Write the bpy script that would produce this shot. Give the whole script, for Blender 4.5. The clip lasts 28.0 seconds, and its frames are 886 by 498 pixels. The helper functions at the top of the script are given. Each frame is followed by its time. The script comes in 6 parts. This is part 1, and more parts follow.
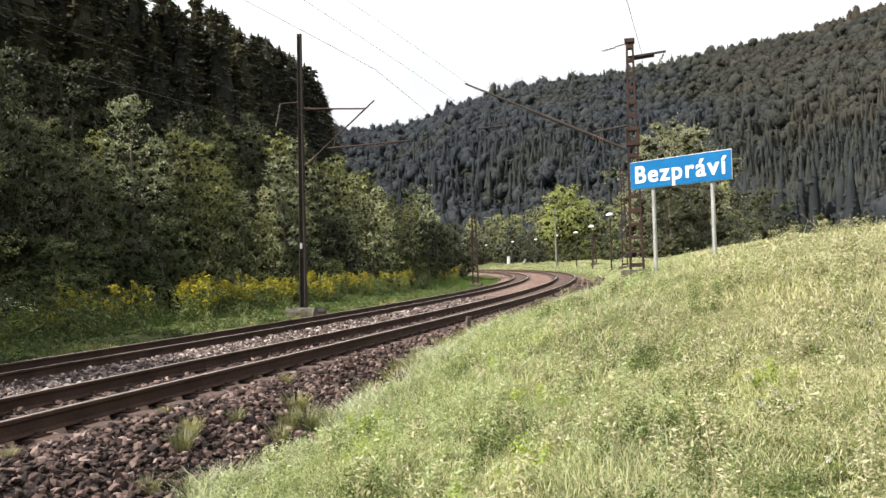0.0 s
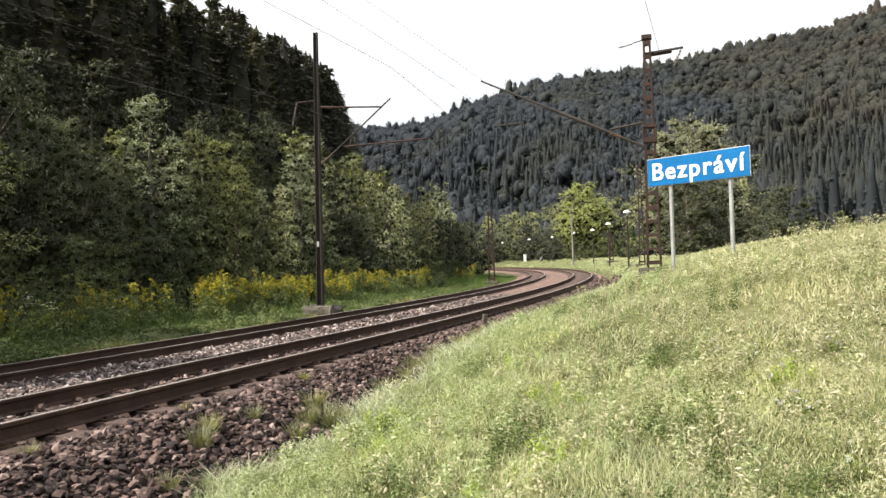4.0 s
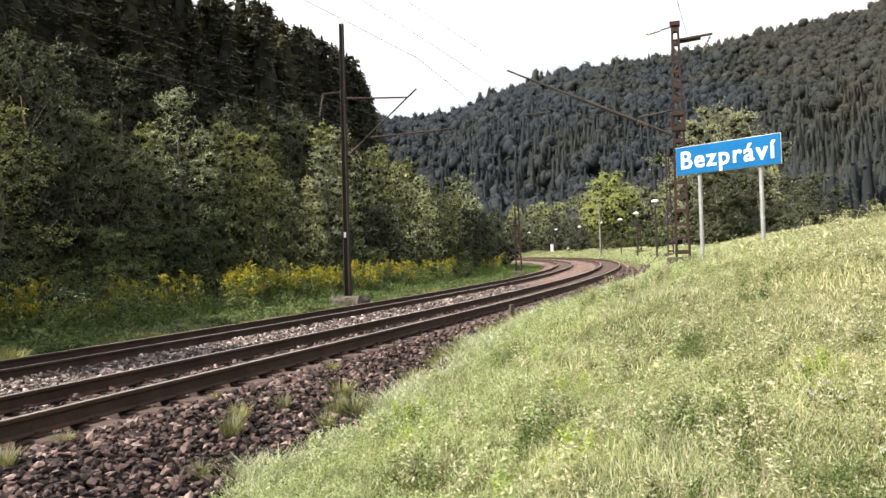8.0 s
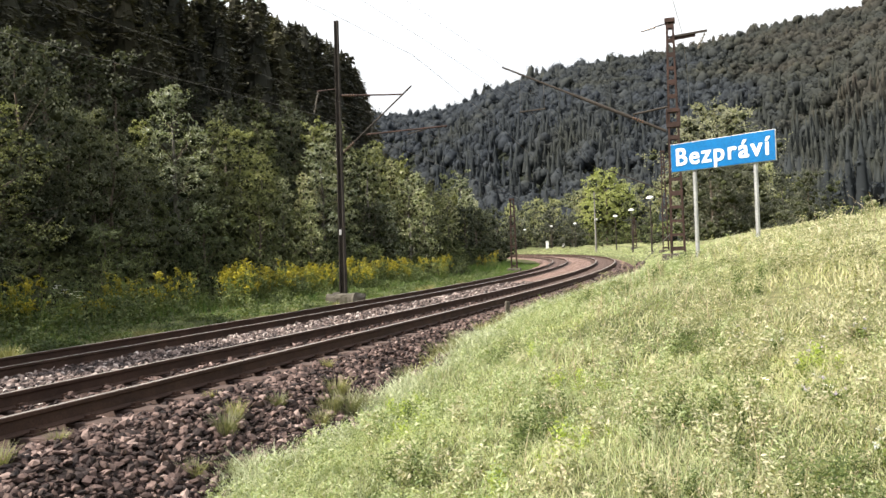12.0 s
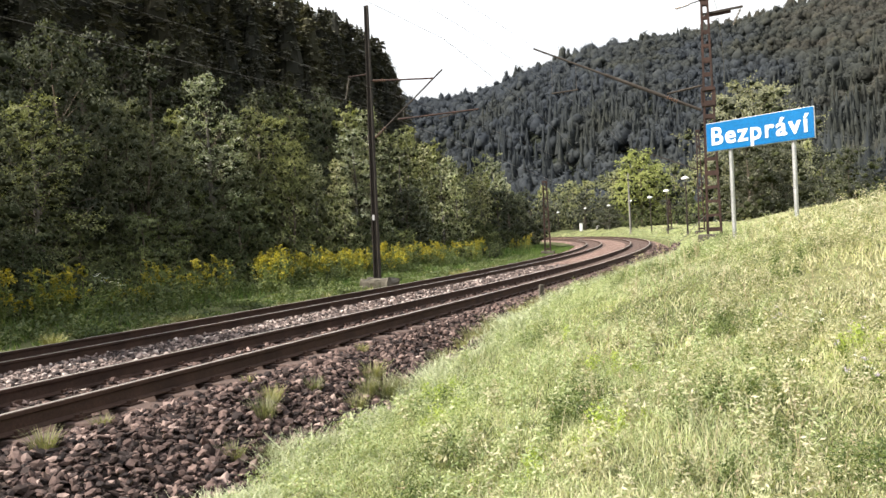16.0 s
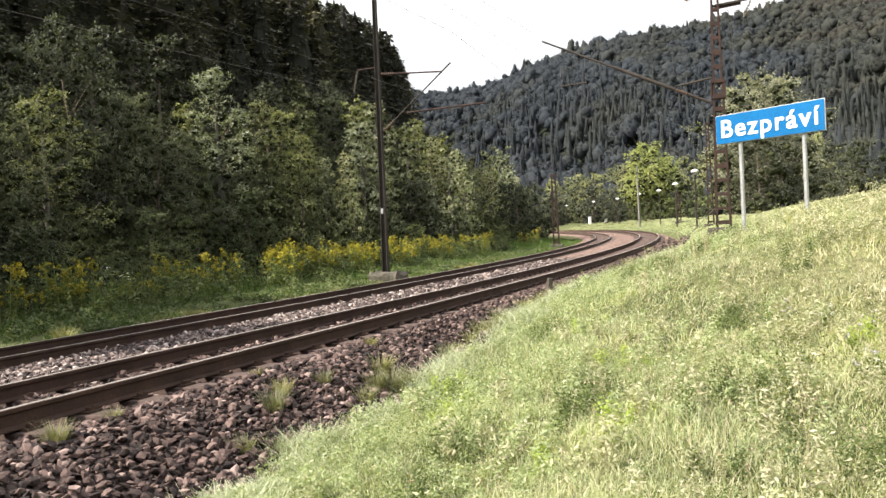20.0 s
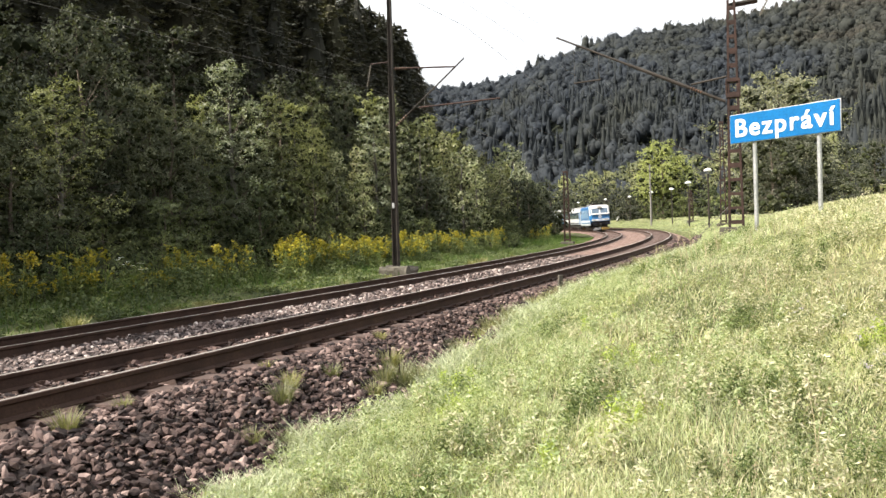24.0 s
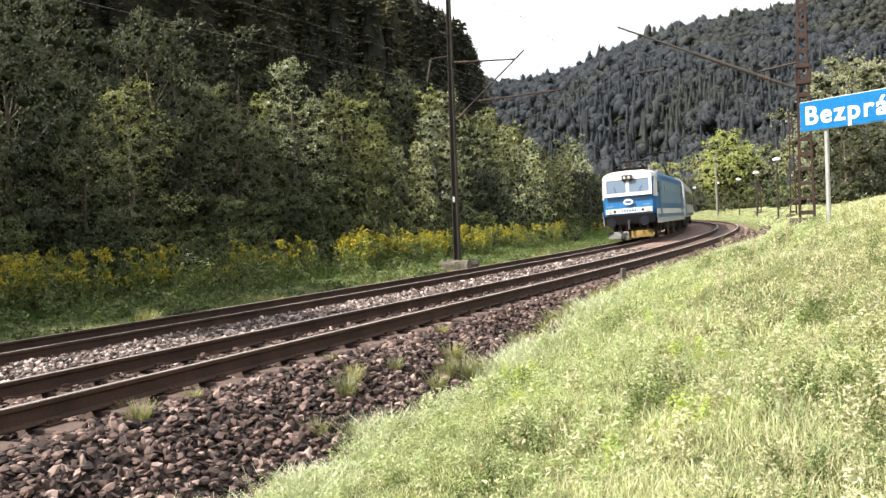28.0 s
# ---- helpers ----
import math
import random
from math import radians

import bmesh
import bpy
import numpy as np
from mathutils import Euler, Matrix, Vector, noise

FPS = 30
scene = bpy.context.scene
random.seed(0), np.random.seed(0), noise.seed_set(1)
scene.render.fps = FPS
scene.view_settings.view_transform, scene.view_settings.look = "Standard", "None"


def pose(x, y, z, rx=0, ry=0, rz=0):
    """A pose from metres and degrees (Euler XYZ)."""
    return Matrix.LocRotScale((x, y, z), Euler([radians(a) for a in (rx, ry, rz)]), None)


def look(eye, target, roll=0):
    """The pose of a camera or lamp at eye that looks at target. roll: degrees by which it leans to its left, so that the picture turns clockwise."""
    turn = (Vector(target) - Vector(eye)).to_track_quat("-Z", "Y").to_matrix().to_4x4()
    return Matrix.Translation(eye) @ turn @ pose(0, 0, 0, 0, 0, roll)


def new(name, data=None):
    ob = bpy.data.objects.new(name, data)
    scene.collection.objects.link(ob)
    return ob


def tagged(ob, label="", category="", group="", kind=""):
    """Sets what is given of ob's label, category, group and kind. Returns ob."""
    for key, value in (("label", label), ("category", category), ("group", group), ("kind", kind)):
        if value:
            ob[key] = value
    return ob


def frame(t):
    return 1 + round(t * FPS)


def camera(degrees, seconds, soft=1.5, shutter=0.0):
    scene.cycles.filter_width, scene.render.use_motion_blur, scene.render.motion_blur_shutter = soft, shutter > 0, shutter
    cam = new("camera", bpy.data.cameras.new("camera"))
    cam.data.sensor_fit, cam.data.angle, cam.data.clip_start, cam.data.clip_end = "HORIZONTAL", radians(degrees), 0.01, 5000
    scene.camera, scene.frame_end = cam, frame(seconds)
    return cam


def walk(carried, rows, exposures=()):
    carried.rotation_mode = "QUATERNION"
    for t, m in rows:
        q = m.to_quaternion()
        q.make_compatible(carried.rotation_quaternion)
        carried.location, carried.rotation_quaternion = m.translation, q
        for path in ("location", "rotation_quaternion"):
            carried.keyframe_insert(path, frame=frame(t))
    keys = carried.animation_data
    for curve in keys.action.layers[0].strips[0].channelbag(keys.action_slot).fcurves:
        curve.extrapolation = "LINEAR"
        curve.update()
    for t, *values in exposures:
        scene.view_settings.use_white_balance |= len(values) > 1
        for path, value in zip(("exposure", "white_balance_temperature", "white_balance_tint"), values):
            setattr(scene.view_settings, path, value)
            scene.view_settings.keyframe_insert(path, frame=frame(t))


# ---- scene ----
cam = camera(57.46, 28.0, soft=1.5)
EYE = 1.268
PATH = [
    (0, 91.10, 1.70, -2.46), (0.5, 91.05, 1.65, -2.17), (1, 90.99, 1.42, -1.94), (1.5, 90.86, 1.46, -1.48),
    (2, 91.04, 1.47, -1.43), (2.5, 91.06, 1.64, -1.62), (3, 91.14, 1.74, -1.49), (3.5, 91.03, 1.82, -1.27),
    (5.5, 90.92, 1.66, -1.47), (6, 90.63, 1.64, -1.16), (6.5, 90.37, 1.71, -0.78), (7, 90.34, 1.61, -0.69),
    (7.5, 90.57, 2.06, 0.06), (8, 90.36, 2.02, 0.59), (8.5, 90.23, 2.02, 0.67), (9, 89.98, 1.91, 0.48),
    (9.5, 89.94, 1.87, 0.14), (10, 89.84, 1.93, -0.19), (10.5, 90.10, 1.97, -0.23), (11, 90.29, 2.12, 0.01),
    (11.5, 90.25, 2.14, 0.09), (12, 90.14, 2.15, 0.27), (12.5, 90.03, 2.05, 0.40), (13, 89.90, 2.38, 1.17),
    (13.5, 89.70, 2.77, 2.56), (15.5, 89.20, 2.81, 2.60), (16, 89.11, 2.90, 2.61), (16.5, 88.91, 3.06, 2.84),
    (17, 88.78, 3.12, 3.04), (17.5, 88.66, 3.28, 3.00), (18, 89.01, 3.09, 2.72), (18.5, 89.16, 3.34, 2.46),
    (19, 89.03, 3.55, 3.11), (19.5, 88.95, 3.48, 3.56), (20, 88.68, 2.97, 3.21), (20.5, 88.60, 2.75, 3.33),
    (22.5, 89.06, 2.03, 3.00), (23, 88.41, 2.31, 3.80), (23.5, 88.47, 2.03, 3.56), (24, 88.38, 2.08, 3.99),
    (24.5, 88.12, 1.96, 4.13), (25, 89.01, 1.50, 3.82), (25.5, 88.90, 1.61, 3.83), (26, 88.49, 1.69, 3.88),
    (26.5, 88.16, 1.64, 4.48), (27, 87.91, 1.78, 5.95), (27.5, 88.10, 2.27, 7.85), (28, 88.12, 2.62, 8.29),
]
walk(cam, [(t, pose(0, 0, EYE, rx, ry, rz)) for t, rx, ry, rz in PATH], exposures=[(0.0, 1.0), (8.0, 1.1), (13.0, 1.18), (20.0, 1.28), (26.0, 1.29), (28.0, 1.46)])

# ---- light ----
SUN_AZ, SUN_EL = -111.0, 45.0          # degrees, clockwise from +Y
sun_way = Vector((math.sin(radians(SUN_AZ)) * math.cos(radians(SUN_EL)),
                  math.cos(radians(SUN_AZ)) * math.cos(radians(SUN_EL)), math.sin(radians(SUN_EL))))
sun = new("sun", bpy.data.lights.new("sun", "SUN"))
sun.data.energy, sun.data.angle, sun.data.color = 4.7, radians(0.6), (1.0, 0.93, 0.82)
sun.matrix_world = look(sun_way * 200, (0, 0, 0))
world = bpy.data.worlds.new("sky")
scene.world = world
world.use_nodes = True
sky = world.node_tree.nodes.new("ShaderNodeTexSky")
sky.sky_type, sky.sun_disc = "NISHITA", False
sky.sun_elevation, sky.sun_rotation = radians(SUN_EL), radians(SUN_AZ % 360)
sky.air_density, sky.dust_density, sky.ozone_density = 1.0, 9.0, 0.5
back = world.node_tree.nodes["Background"]
back.inputs["Strength"].default_value = 0.118
# a bright veil of thin cloud over the blue
veil = world.node_tree.nodes.new("ShaderNodeMix")
veil.data_type = "RGBA"
cloud = world.node_tree.nodes.new("ShaderNodeTexNoise")
cloud.inputs["Scale"].default_value, cloud.inputs["Detail"].default_value = 2.2, 5
spread = world.node_tree.nodes.new("ShaderNodeMapRange")
spread.inputs[1].default_value, spread.inputs[2].default_value, spread.inputs[3].default_value, spread.inputs[4].default_value = 0.3, 0.7, 0.6, 0.95
world.node_tree.links.new(cloud.outputs[0], spread.inputs[0])
world.node_tree.links.new(spread.outputs[0], veil.inputs[0])
world.node_tree.links.new(sky.outputs[0], veil.inputs[6])
veil.inputs[7].default_value = (5.7, 5.75, 5.8, 1)
world.node_tree.links.new(veil.outputs[2], back.inputs["Color"])


# ---- materials ----
def material(name, rough=0.8, metal=0.0, spec=0.3):
    m = bpy.data.materials.new(name)
    m.use_nodes = True
    b = m.node_tree.nodes["Principled BSDF"]
    b.inputs["Roughness"].default_value, b.inputs["Metallic"].default_value = rough, metal
    b.inputs["Specular IOR Level"].default_value = spec
    return m, m.node_tree, b


def wire(tree, a, out, b, to):
    tree.links.new(a.outputs[out], b.inputs[to])


def ramp(tree, stops):
    r = tree.nodes.new("ShaderNodeValToRGB")
    e = r.color_ramp.elements
    while len(e) < len(stops):
        e.new(0.5)
    for el, (p, c) in zip(e, stops):
        el.position, el.color = p, (*c, 1)
    return r


def noise_tex(tree, scale, detail=4, rough=0.6):
    n = tree.nodes.new("ShaderNodeTexNoise")
    n.inputs["Scale"].default_value, n.inputs["Detail"].default_value = scale, detail
    n.inputs["Roughness"].default_value = rough
    c = tree.nodes.new("ShaderNodeTexCoord")
    wire(tree, c, "Object", n, "Vector")
    return n


def mixed(tree, fac, a, b, mode="MIX"):
    """A colour mix. fac, a, b: (node, output) or a value."""
    m = tree.nodes.new("ShaderNodeMix")
    m.data_type, m.blend_type = "RGBA", mode
    for i, v in ((0, fac), (6, a), (7, b)):
        if isinstance(v, tuple) and not isinstance(v[0], float):
            tree.links.new(v[0].outputs[v[1]], m.inputs[i])
        else:
            m.inputs[i].default_value = v if i == 0 else (*v, 1)
    return m, 2


def bump(tree, bsdf, height, strength, dist):
    b = tree.nodes.new("ShaderNodeBump")
    b.inputs["Strength"].default_value, b.inputs["Distance"].default_value = strength, dist
    tree.links.new(height[0].outputs[height[1]], b.inputs["Height"])
    wire(tree, b, "Normal", bsdf, "Normal")


def worn(name, low, high, scale, rough=0.8, metal=0.0, fine=60.0, relief=0.3, dist=0.01, spec=0.3):
    """Two colours mixed by a broad noise and a fine grain, with relief."""
    m, tree, b = material(name, rough, metal, spec)
    broad, grain = noise_tex(tree, scale, 5), noise_tex(tree, fine, 3)
    r = ramp(tree, [(0.32, low), (0.68, high)])
    wire(tree, broad, 0, r, 0)
    g = ramp(tree, [(0.3, (0.72, 0.72, 0.72)), (0.7, (1.18, 1.18, 1.18))])
    wire(tree, grain, 0, g, 0)
    mx = mixed(tree, 1.0, (r, 0), (g, 0), "MULTIPLY")
    tree.links.new(mx[0].outputs[mx[1]], b.inputs["Base Color"])
    bump(tree, b, (grain, 0), relief, dist)
    return m


def leafy(name, colours, glow=0.35, rough=0.55, spec=0.3, per_object=0.25, patches=0.0, even=0.0):
    """Leaves or blades: a colour for each island, a tint for each plant, light coming through."""
    m, tree, b = material(name, rough, 0.0, spec)
    geo, info = tree.nodes.new("ShaderNodeNewGeometry"), tree.nodes.new("ShaderNodeObjectInfo")
    n = len(colours)
    mean = [sum(c[i] for c in colours) / n for i in range(3)]
    colours = [tuple(a + (m0 - a) * even for a, m0 in zip(c, mean)) for c in colours]
    r = ramp(tree, [(i / max(1, n - 1), c) for i, c in enumerate(colours)])
    wire(tree, geo, "Random Per Island", r, 0)
    lo, hi = 1 - per_object, 1 + per_object
    t = ramp(tree, [(0.0, (lo * 0.95, lo, lo * 1.1)), (0.55, (1, 1, 1)), (0.8, (hi, hi, hi * 0.85)), (1.0, (1.02, 0.96, 0.9))])
    wire(tree, info, "Random", t, 0)
    mx = mixed(tree, 1.0, (r, 0), (t, 0), "MULTIPLY")
    tree.links.new(mx[0].outputs[mx[1]], b.inputs["Base Color"])
    if patches:
        n = noise_tex(tree, patches, 3)
        pr = ramp(tree, [(0.3, (0.66, 0.7, 0.76)), (0.5, (1, 1, 1)), (0.7, (1.14, 1.14, 1.06))])
        wire(tree, n, 0, pr, 0)
        mx = mixed(tree, 1.0, mx, (pr, 0), "MULTIPLY")
        tree.links.new(mx[0].outputs[mx[1]], b.inputs["Base Color"])
    tr = tree.nodes.new("ShaderNodeBsdfTranslucent")
    warm = mixed(tree, 1.0, mx, (1.25, 1.3, 0.6), "MULTIPLY")
    tree.links.new(warm[0].outputs[warm[1]], tr.inputs["Color"])
    sh = tree.nodes.new("ShaderNodeMixShader")
    sh.inputs[0].default_value = glow
    tree.links.new(b.outputs[0], sh.inputs[1])
    tree.links.new(tr.outputs[0], sh.inputs[2])
    tree.links.new(sh.outputs[0], tree.nodes["Material Output"].inputs["Surface"])
    return m


def far_wood(name, haze_blue, olive, brown, rough=0.85):
    """Foliage seen across the valley, its haze painted in as blue-grey: hues change from stand to stand and from crown
    to crown, browner up the valley.
    """
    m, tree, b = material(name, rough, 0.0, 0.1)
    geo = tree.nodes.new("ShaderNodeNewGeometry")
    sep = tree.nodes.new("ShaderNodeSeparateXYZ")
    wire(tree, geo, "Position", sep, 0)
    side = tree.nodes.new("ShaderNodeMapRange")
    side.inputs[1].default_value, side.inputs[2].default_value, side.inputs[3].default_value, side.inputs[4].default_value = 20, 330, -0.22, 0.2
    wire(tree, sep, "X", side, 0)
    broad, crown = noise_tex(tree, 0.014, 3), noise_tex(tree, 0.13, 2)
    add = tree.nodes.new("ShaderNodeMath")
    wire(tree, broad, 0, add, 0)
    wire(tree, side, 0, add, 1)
    r = ramp(tree, [(0.3, haze_blue), (0.52, olive), (0.75, brown)])
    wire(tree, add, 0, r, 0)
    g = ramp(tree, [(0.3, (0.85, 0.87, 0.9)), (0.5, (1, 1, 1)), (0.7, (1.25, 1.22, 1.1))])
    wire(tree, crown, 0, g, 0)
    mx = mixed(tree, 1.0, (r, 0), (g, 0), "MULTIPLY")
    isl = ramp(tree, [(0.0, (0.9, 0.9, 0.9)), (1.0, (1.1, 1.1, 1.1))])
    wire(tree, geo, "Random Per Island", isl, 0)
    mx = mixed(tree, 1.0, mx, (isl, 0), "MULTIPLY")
    tree.links.new(mx[0].outputs[mx[1]], b.inputs["Base Color"])
    tr = tree.nodes.new("ShaderNodeBsdfTranslucent")
    tree.links.new(mx[0].outputs[mx[1]], tr.inputs["Color"])
    sh = tree.nodes.new("ShaderNodeMixShader")
    sh.inputs[0].default_value = 0.45
    tree.links.new(b.outputs[0], sh.inputs[1])
    tree.links.new(tr.outputs[0], sh.inputs[2])
    tree.links.new(sh.outputs[0], tree.nodes["Material Output"].inputs["Surface"])
    return m


def plain(name, colour, rough=0.5, metal=0.0, spec=0.4):
    """A painted or bare surface with a little dirt."""
    hi = tuple(min(1.0, c * 1.08) for c in colour)
    return worn(name, tuple(c * 0.86 for c in colour), hi, 1.7, rough, metal, 35, 0.05, 0.002, spec)


def meadow_soil():
    m, tree, b = material("meadow_soil", 0.95, 0, 0.1)
    broad, grain = noise_tex(tree, 0.35, 6), noise_tex(tree, 14, 5)
    r = ramp(tree, [(0.3, (0.06, 0.072, 0.032)), (0.5, (0.10, 0.112, 0.052)), (0.7, (0.155, 0.15, 0.08))])
    wire(tree, broad, 0, r, 0)
    g = ramp(tree, [(0.3, (0.5, 0.5, 0.5)), (0.7, (1.3, 1.3, 1.2))])
    wire(tree, grain, 0, g, 0)
    mx = mixed(tree, 1.0, (r, 0), (g, 0), "MULTIPLY")
    # needle litter up the slopes, the shade under the woods put into its colour
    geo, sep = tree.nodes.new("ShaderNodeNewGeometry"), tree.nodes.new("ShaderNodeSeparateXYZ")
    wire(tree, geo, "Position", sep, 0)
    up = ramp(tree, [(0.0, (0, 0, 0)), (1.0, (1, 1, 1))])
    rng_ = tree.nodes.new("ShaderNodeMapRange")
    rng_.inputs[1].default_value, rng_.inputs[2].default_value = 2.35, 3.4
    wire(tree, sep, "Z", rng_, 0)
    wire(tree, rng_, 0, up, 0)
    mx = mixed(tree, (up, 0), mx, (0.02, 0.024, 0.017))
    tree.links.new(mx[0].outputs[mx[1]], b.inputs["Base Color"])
    bump(tree, b, (grain, 0), 0.8, 0.05)
    return m


def stone_mat(name, k):
    m, tree, b = material(name, 0.85, 0, 0.3)
    geo, info = tree.nodes.new("ShaderNodeNewGeometry"), tree.nodes.new("ShaderNodeObjectInfo")
    add = tree.nodes.new("ShaderNodeMath")
    wire(tree, geo, "Random Per Island", add, 0)
    wire(tree, info, "Random", add, 1)
    fr = tree.nodes.new("ShaderNodeMath")
    fr.operation = "FRACT"
    wire(tree, add, 0, fr, 0)
    r = ramp(tree, [(0.0, (0.018, 0.015, 0.016)), (0.3, (0.04, 0.031, 0.029)), (0.6, (0.085, 0.065, 0.06)),
                    (0.88, (0.17, 0.137, 0.126)), (1.0, (0.34, 0.3, 0.28))])
    for el in r.color_ramp.elements:
        el.color = (*(c * f for c, f in zip(el.color[:3], k)), 1)
    wire(tree, fr, 0, r, 0)
    grain = noise_tex(tree, 30, 4)
    g = ramp(tree, [(0.3, (0.7, 0.66, 0.64)), (0.7, (1.2, 1.16, 1.14))])
    wire(tree, grain, 0, g, 0)
    mx = mixed(tree, 1.0, (r, 0), (g, 0), "MULTIPLY")
    tree.links.new(mx[0].outputs[mx[1]], b.inputs["Base Color"])
    bump(tree, b, (grain, 0), 0.35, 0.01)
    return m


def gravel_mat():
    m, tree, b = material("ballast_gravel", 0.9, 0, 0.2)
    c = tree.nodes.new("ShaderNodeTexCoord")
    v = tree.nodes.new("ShaderNodeTexVoronoi")
    v.inputs["Scale"].default_value = 19
    wire(tree, c, "Object", v, "Vector")
    sep = tree.nodes.new("ShaderNodeSeparateColor")
    wire(tree, v, "Color", sep, 0)
    # Near bed kept dark: shade in the gaps between stones is in this colour.
    r = ramp(tree, [(0.0, (0.012, 0.01, 0.009)), (0.5, (0.034, 0.026, 0.023)), (1.0, (0.1, 0.08, 0.073))])
    wire(tree, sep, 0, r, 0)
    broad = noise_tex(tree, 0.6, 4)
    g = ramp(tree, [(0.3, (0.85, 0.8, 0.78)), (0.7, (1.12, 1.05, 1.0))])
    wire(tree, broad, 0, g, 0)
    mx = mixed(tree, 1.0, (r, 0), (g, 0), "MULTIPLY")
    # brake dust and rust lie thick on the stones of the curve
    along = tree.nodes.new("ShaderNodeSeparateXYZ")
    wire(tree, c, "Object", along, 0)
    rusty = tree.nodes.new("ShaderNodeMapRange")
    rusty.inputs[1].default_value, rusty.inputs[2].default_value = 14.0, 34.0
    wire(tree, along, "Y", rusty, 0)
    r2 = ramp(tree, [(0.0, (0.07, 0.042, 0.035)), (0.5, (0.16, 0.104, 0.088)), (1.0, (0.32, 0.23, 0.2))])
    wire(tree, sep, 0, r2, 0)
    blotch = noise_tex(tree, 2.2, 6, 0.75)
    g2 = ramp(tree, [(0.36, (0.6, 0.58, 0.56)), (0.5, (1, 1, 1)), (0.66, (1.3, 1.3, 1.24))])
    wire(tree, blotch, 0, g2, 0)
    dusty = mixed(tree, 1.0, (r2, 0), (g2, 0), "MULTIPLY")
    mx = mixed(tree, (rusty, 0), mx, dusty)
    tree.links.new(mx[0].outputs[mx[1]], b.inputs["Base Color"])
    inv = tree.nodes.new("ShaderNodeMath")
    inv.operation, inv.inputs[0].default_value = "SUBTRACT", 1.0
    wire(tree, v, "Distance", inv, 1)
    bump(tree, b, (inv, 0), 1.0, 0.04)
    return m


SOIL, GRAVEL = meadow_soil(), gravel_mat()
STONE, FRESH_STONE = stone_mat("ballast_stone", (0.9, 0.80, 0.79)), stone_mat("fresh_ballast_stone", (1.6, 1.65, 1.68))
RUST = worn("rail_rust", (0.04, 0.023, 0.017), (0.076, 0.043, 0.031), 3, 0.75, 0.15, 50, 0.25)
SHINE = worn("rail_running_top", (0.36, 0.32, 0.29), (0.5, 0.46, 0.43), 4, 0.4, 0.6, 80, 0.05)
CONCRETE = worn("sleeper_concrete", (0.05, 0.034, 0.029), (0.115, 0.078, 0.067), 2.5, 0.9, 0, 45, 0.4)
OLD_CONCRETE = worn("old_concrete", (0.05, 0.045, 0.036), (0.13, 0.118, 0.096), 2.0, 0.92, 0, 30, 0.6)
PALE_CONCRETE = worn("pale_concrete", (0.13, 0.125, 0.115), (0.26, 0.25, 0.235), 1.5, 0.9, 0, 25, 0.3)
MAST_RUST = worn("mast_rust", (0.024, 0.015, 0.013), (0.058, 0.032, 0.026), 2.5, 0.8, 0.1, 25, 0.3)
MAST_DARK = worn("mast_brown_paint", (0.026, 0.022, 0.019), (0.052, 0.043, 0.036), 1.5, 0.75, 0.1, 25, 0.25)
GALV = worn("galvanised_steel", (0.42, 0.43, 0.44), (0.58, 0.59, 0.6), 3, 0.45, 0.6, 40, 0.1)
CERAMIC = plain("insulator_glaze", (0.13, 0.08, 0.055), 0.25)
CERAMIC_PALE = plain("insulator_pale", (0.22, 0.2, 0.18), 0.3)
CABLE = plain("wire_copper", (0.16, 0.15, 0.14), 0.5, 0.5)
SIGN_BLUE = plain("sign_blue", (0.004, 0.122, 0.33), 0.4)
SIGN_WHITE = plain("sign_white", (0.82, 0.83, 0.84), 0.45)
BARK = worn("bark", (0.055, 0.042, 0.032), (0.13, 0.105, 0.08), 5, 0.95, 0, 30, 0.6, 0.02)
BIRCH_BARK = worn("birch_bark", (0.05, 0.045, 0.036), (0.15, 0.14, 0.12), 5, 0.9, 0, 20, 0.4)
BLADE = leafy("meadow_grass", [(0.1918, 0.2217, 0.1144), (0.3494, 0.3738, 0.2094), (0.5138, 0.5106, 0.3271), (0.6725, 0.6175, 0.4404), (0.8734, 0.7554, 0.6065)], 0.30, 0.6, 0.3, 0.25, 0.55, even=0.45)
FRESH_BLADE = leafy("fresh_meadow_grass", [(0.1941, 0.2516, 0.1027), (0.3545, 0.4228, 0.1884), (0.5226, 0.5787, 0.2942), (0.6843, 0.6979, 0.3979), (0.8873, 0.8562, 0.545)], 0.30, 0.6, 0.3, 0.25, 0.55, even=0.45)
# Shade copy of the grass: the verge's shade is put into these greens.
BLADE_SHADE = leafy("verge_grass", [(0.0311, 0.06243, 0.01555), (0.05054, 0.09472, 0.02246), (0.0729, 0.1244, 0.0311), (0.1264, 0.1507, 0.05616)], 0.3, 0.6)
STRAW = leafy("dry_grass", [(0.3519, 0.3381, 0.2185), (0.5175, 0.4864, 0.345), (0.3415, 0.3599, 0.1955)], 0.25, 0.7, even=0.30)
WEED = leafy("weed_leaf", [(0.04509, 0.06937, 0.01797), (0.09005, 0.1259, 0.03598), (0.1498, 0.1915, 0.05962), (0.2117, 0.244, 0.08942)], 0.3)
FRESH_WEED = leafy("fresh_weed_leaf", [(0.202, 0.262, 0.1144), (0.3089, 0.3743, 0.1817), (0.4277, 0.4598, 0.2559), (0.5465, 0.5561, 0.377)], 0.35)
BRIGHT_WEED = leafy("bright_weed_leaf", [(0.22, 0.3, 0.05), (0.34, 0.43, 0.08), (0.46, 0.52, 0.13)], 0.4)
OLIVE_WEED = leafy("olive_weed_leaf", [(0.16, 0.1749, 0.09817), (0.2541, 0.267, 0.1613), (0.3765, 0.3683, 0.2525), (0.4706, 0.4235, 0.3646)], 0.3)
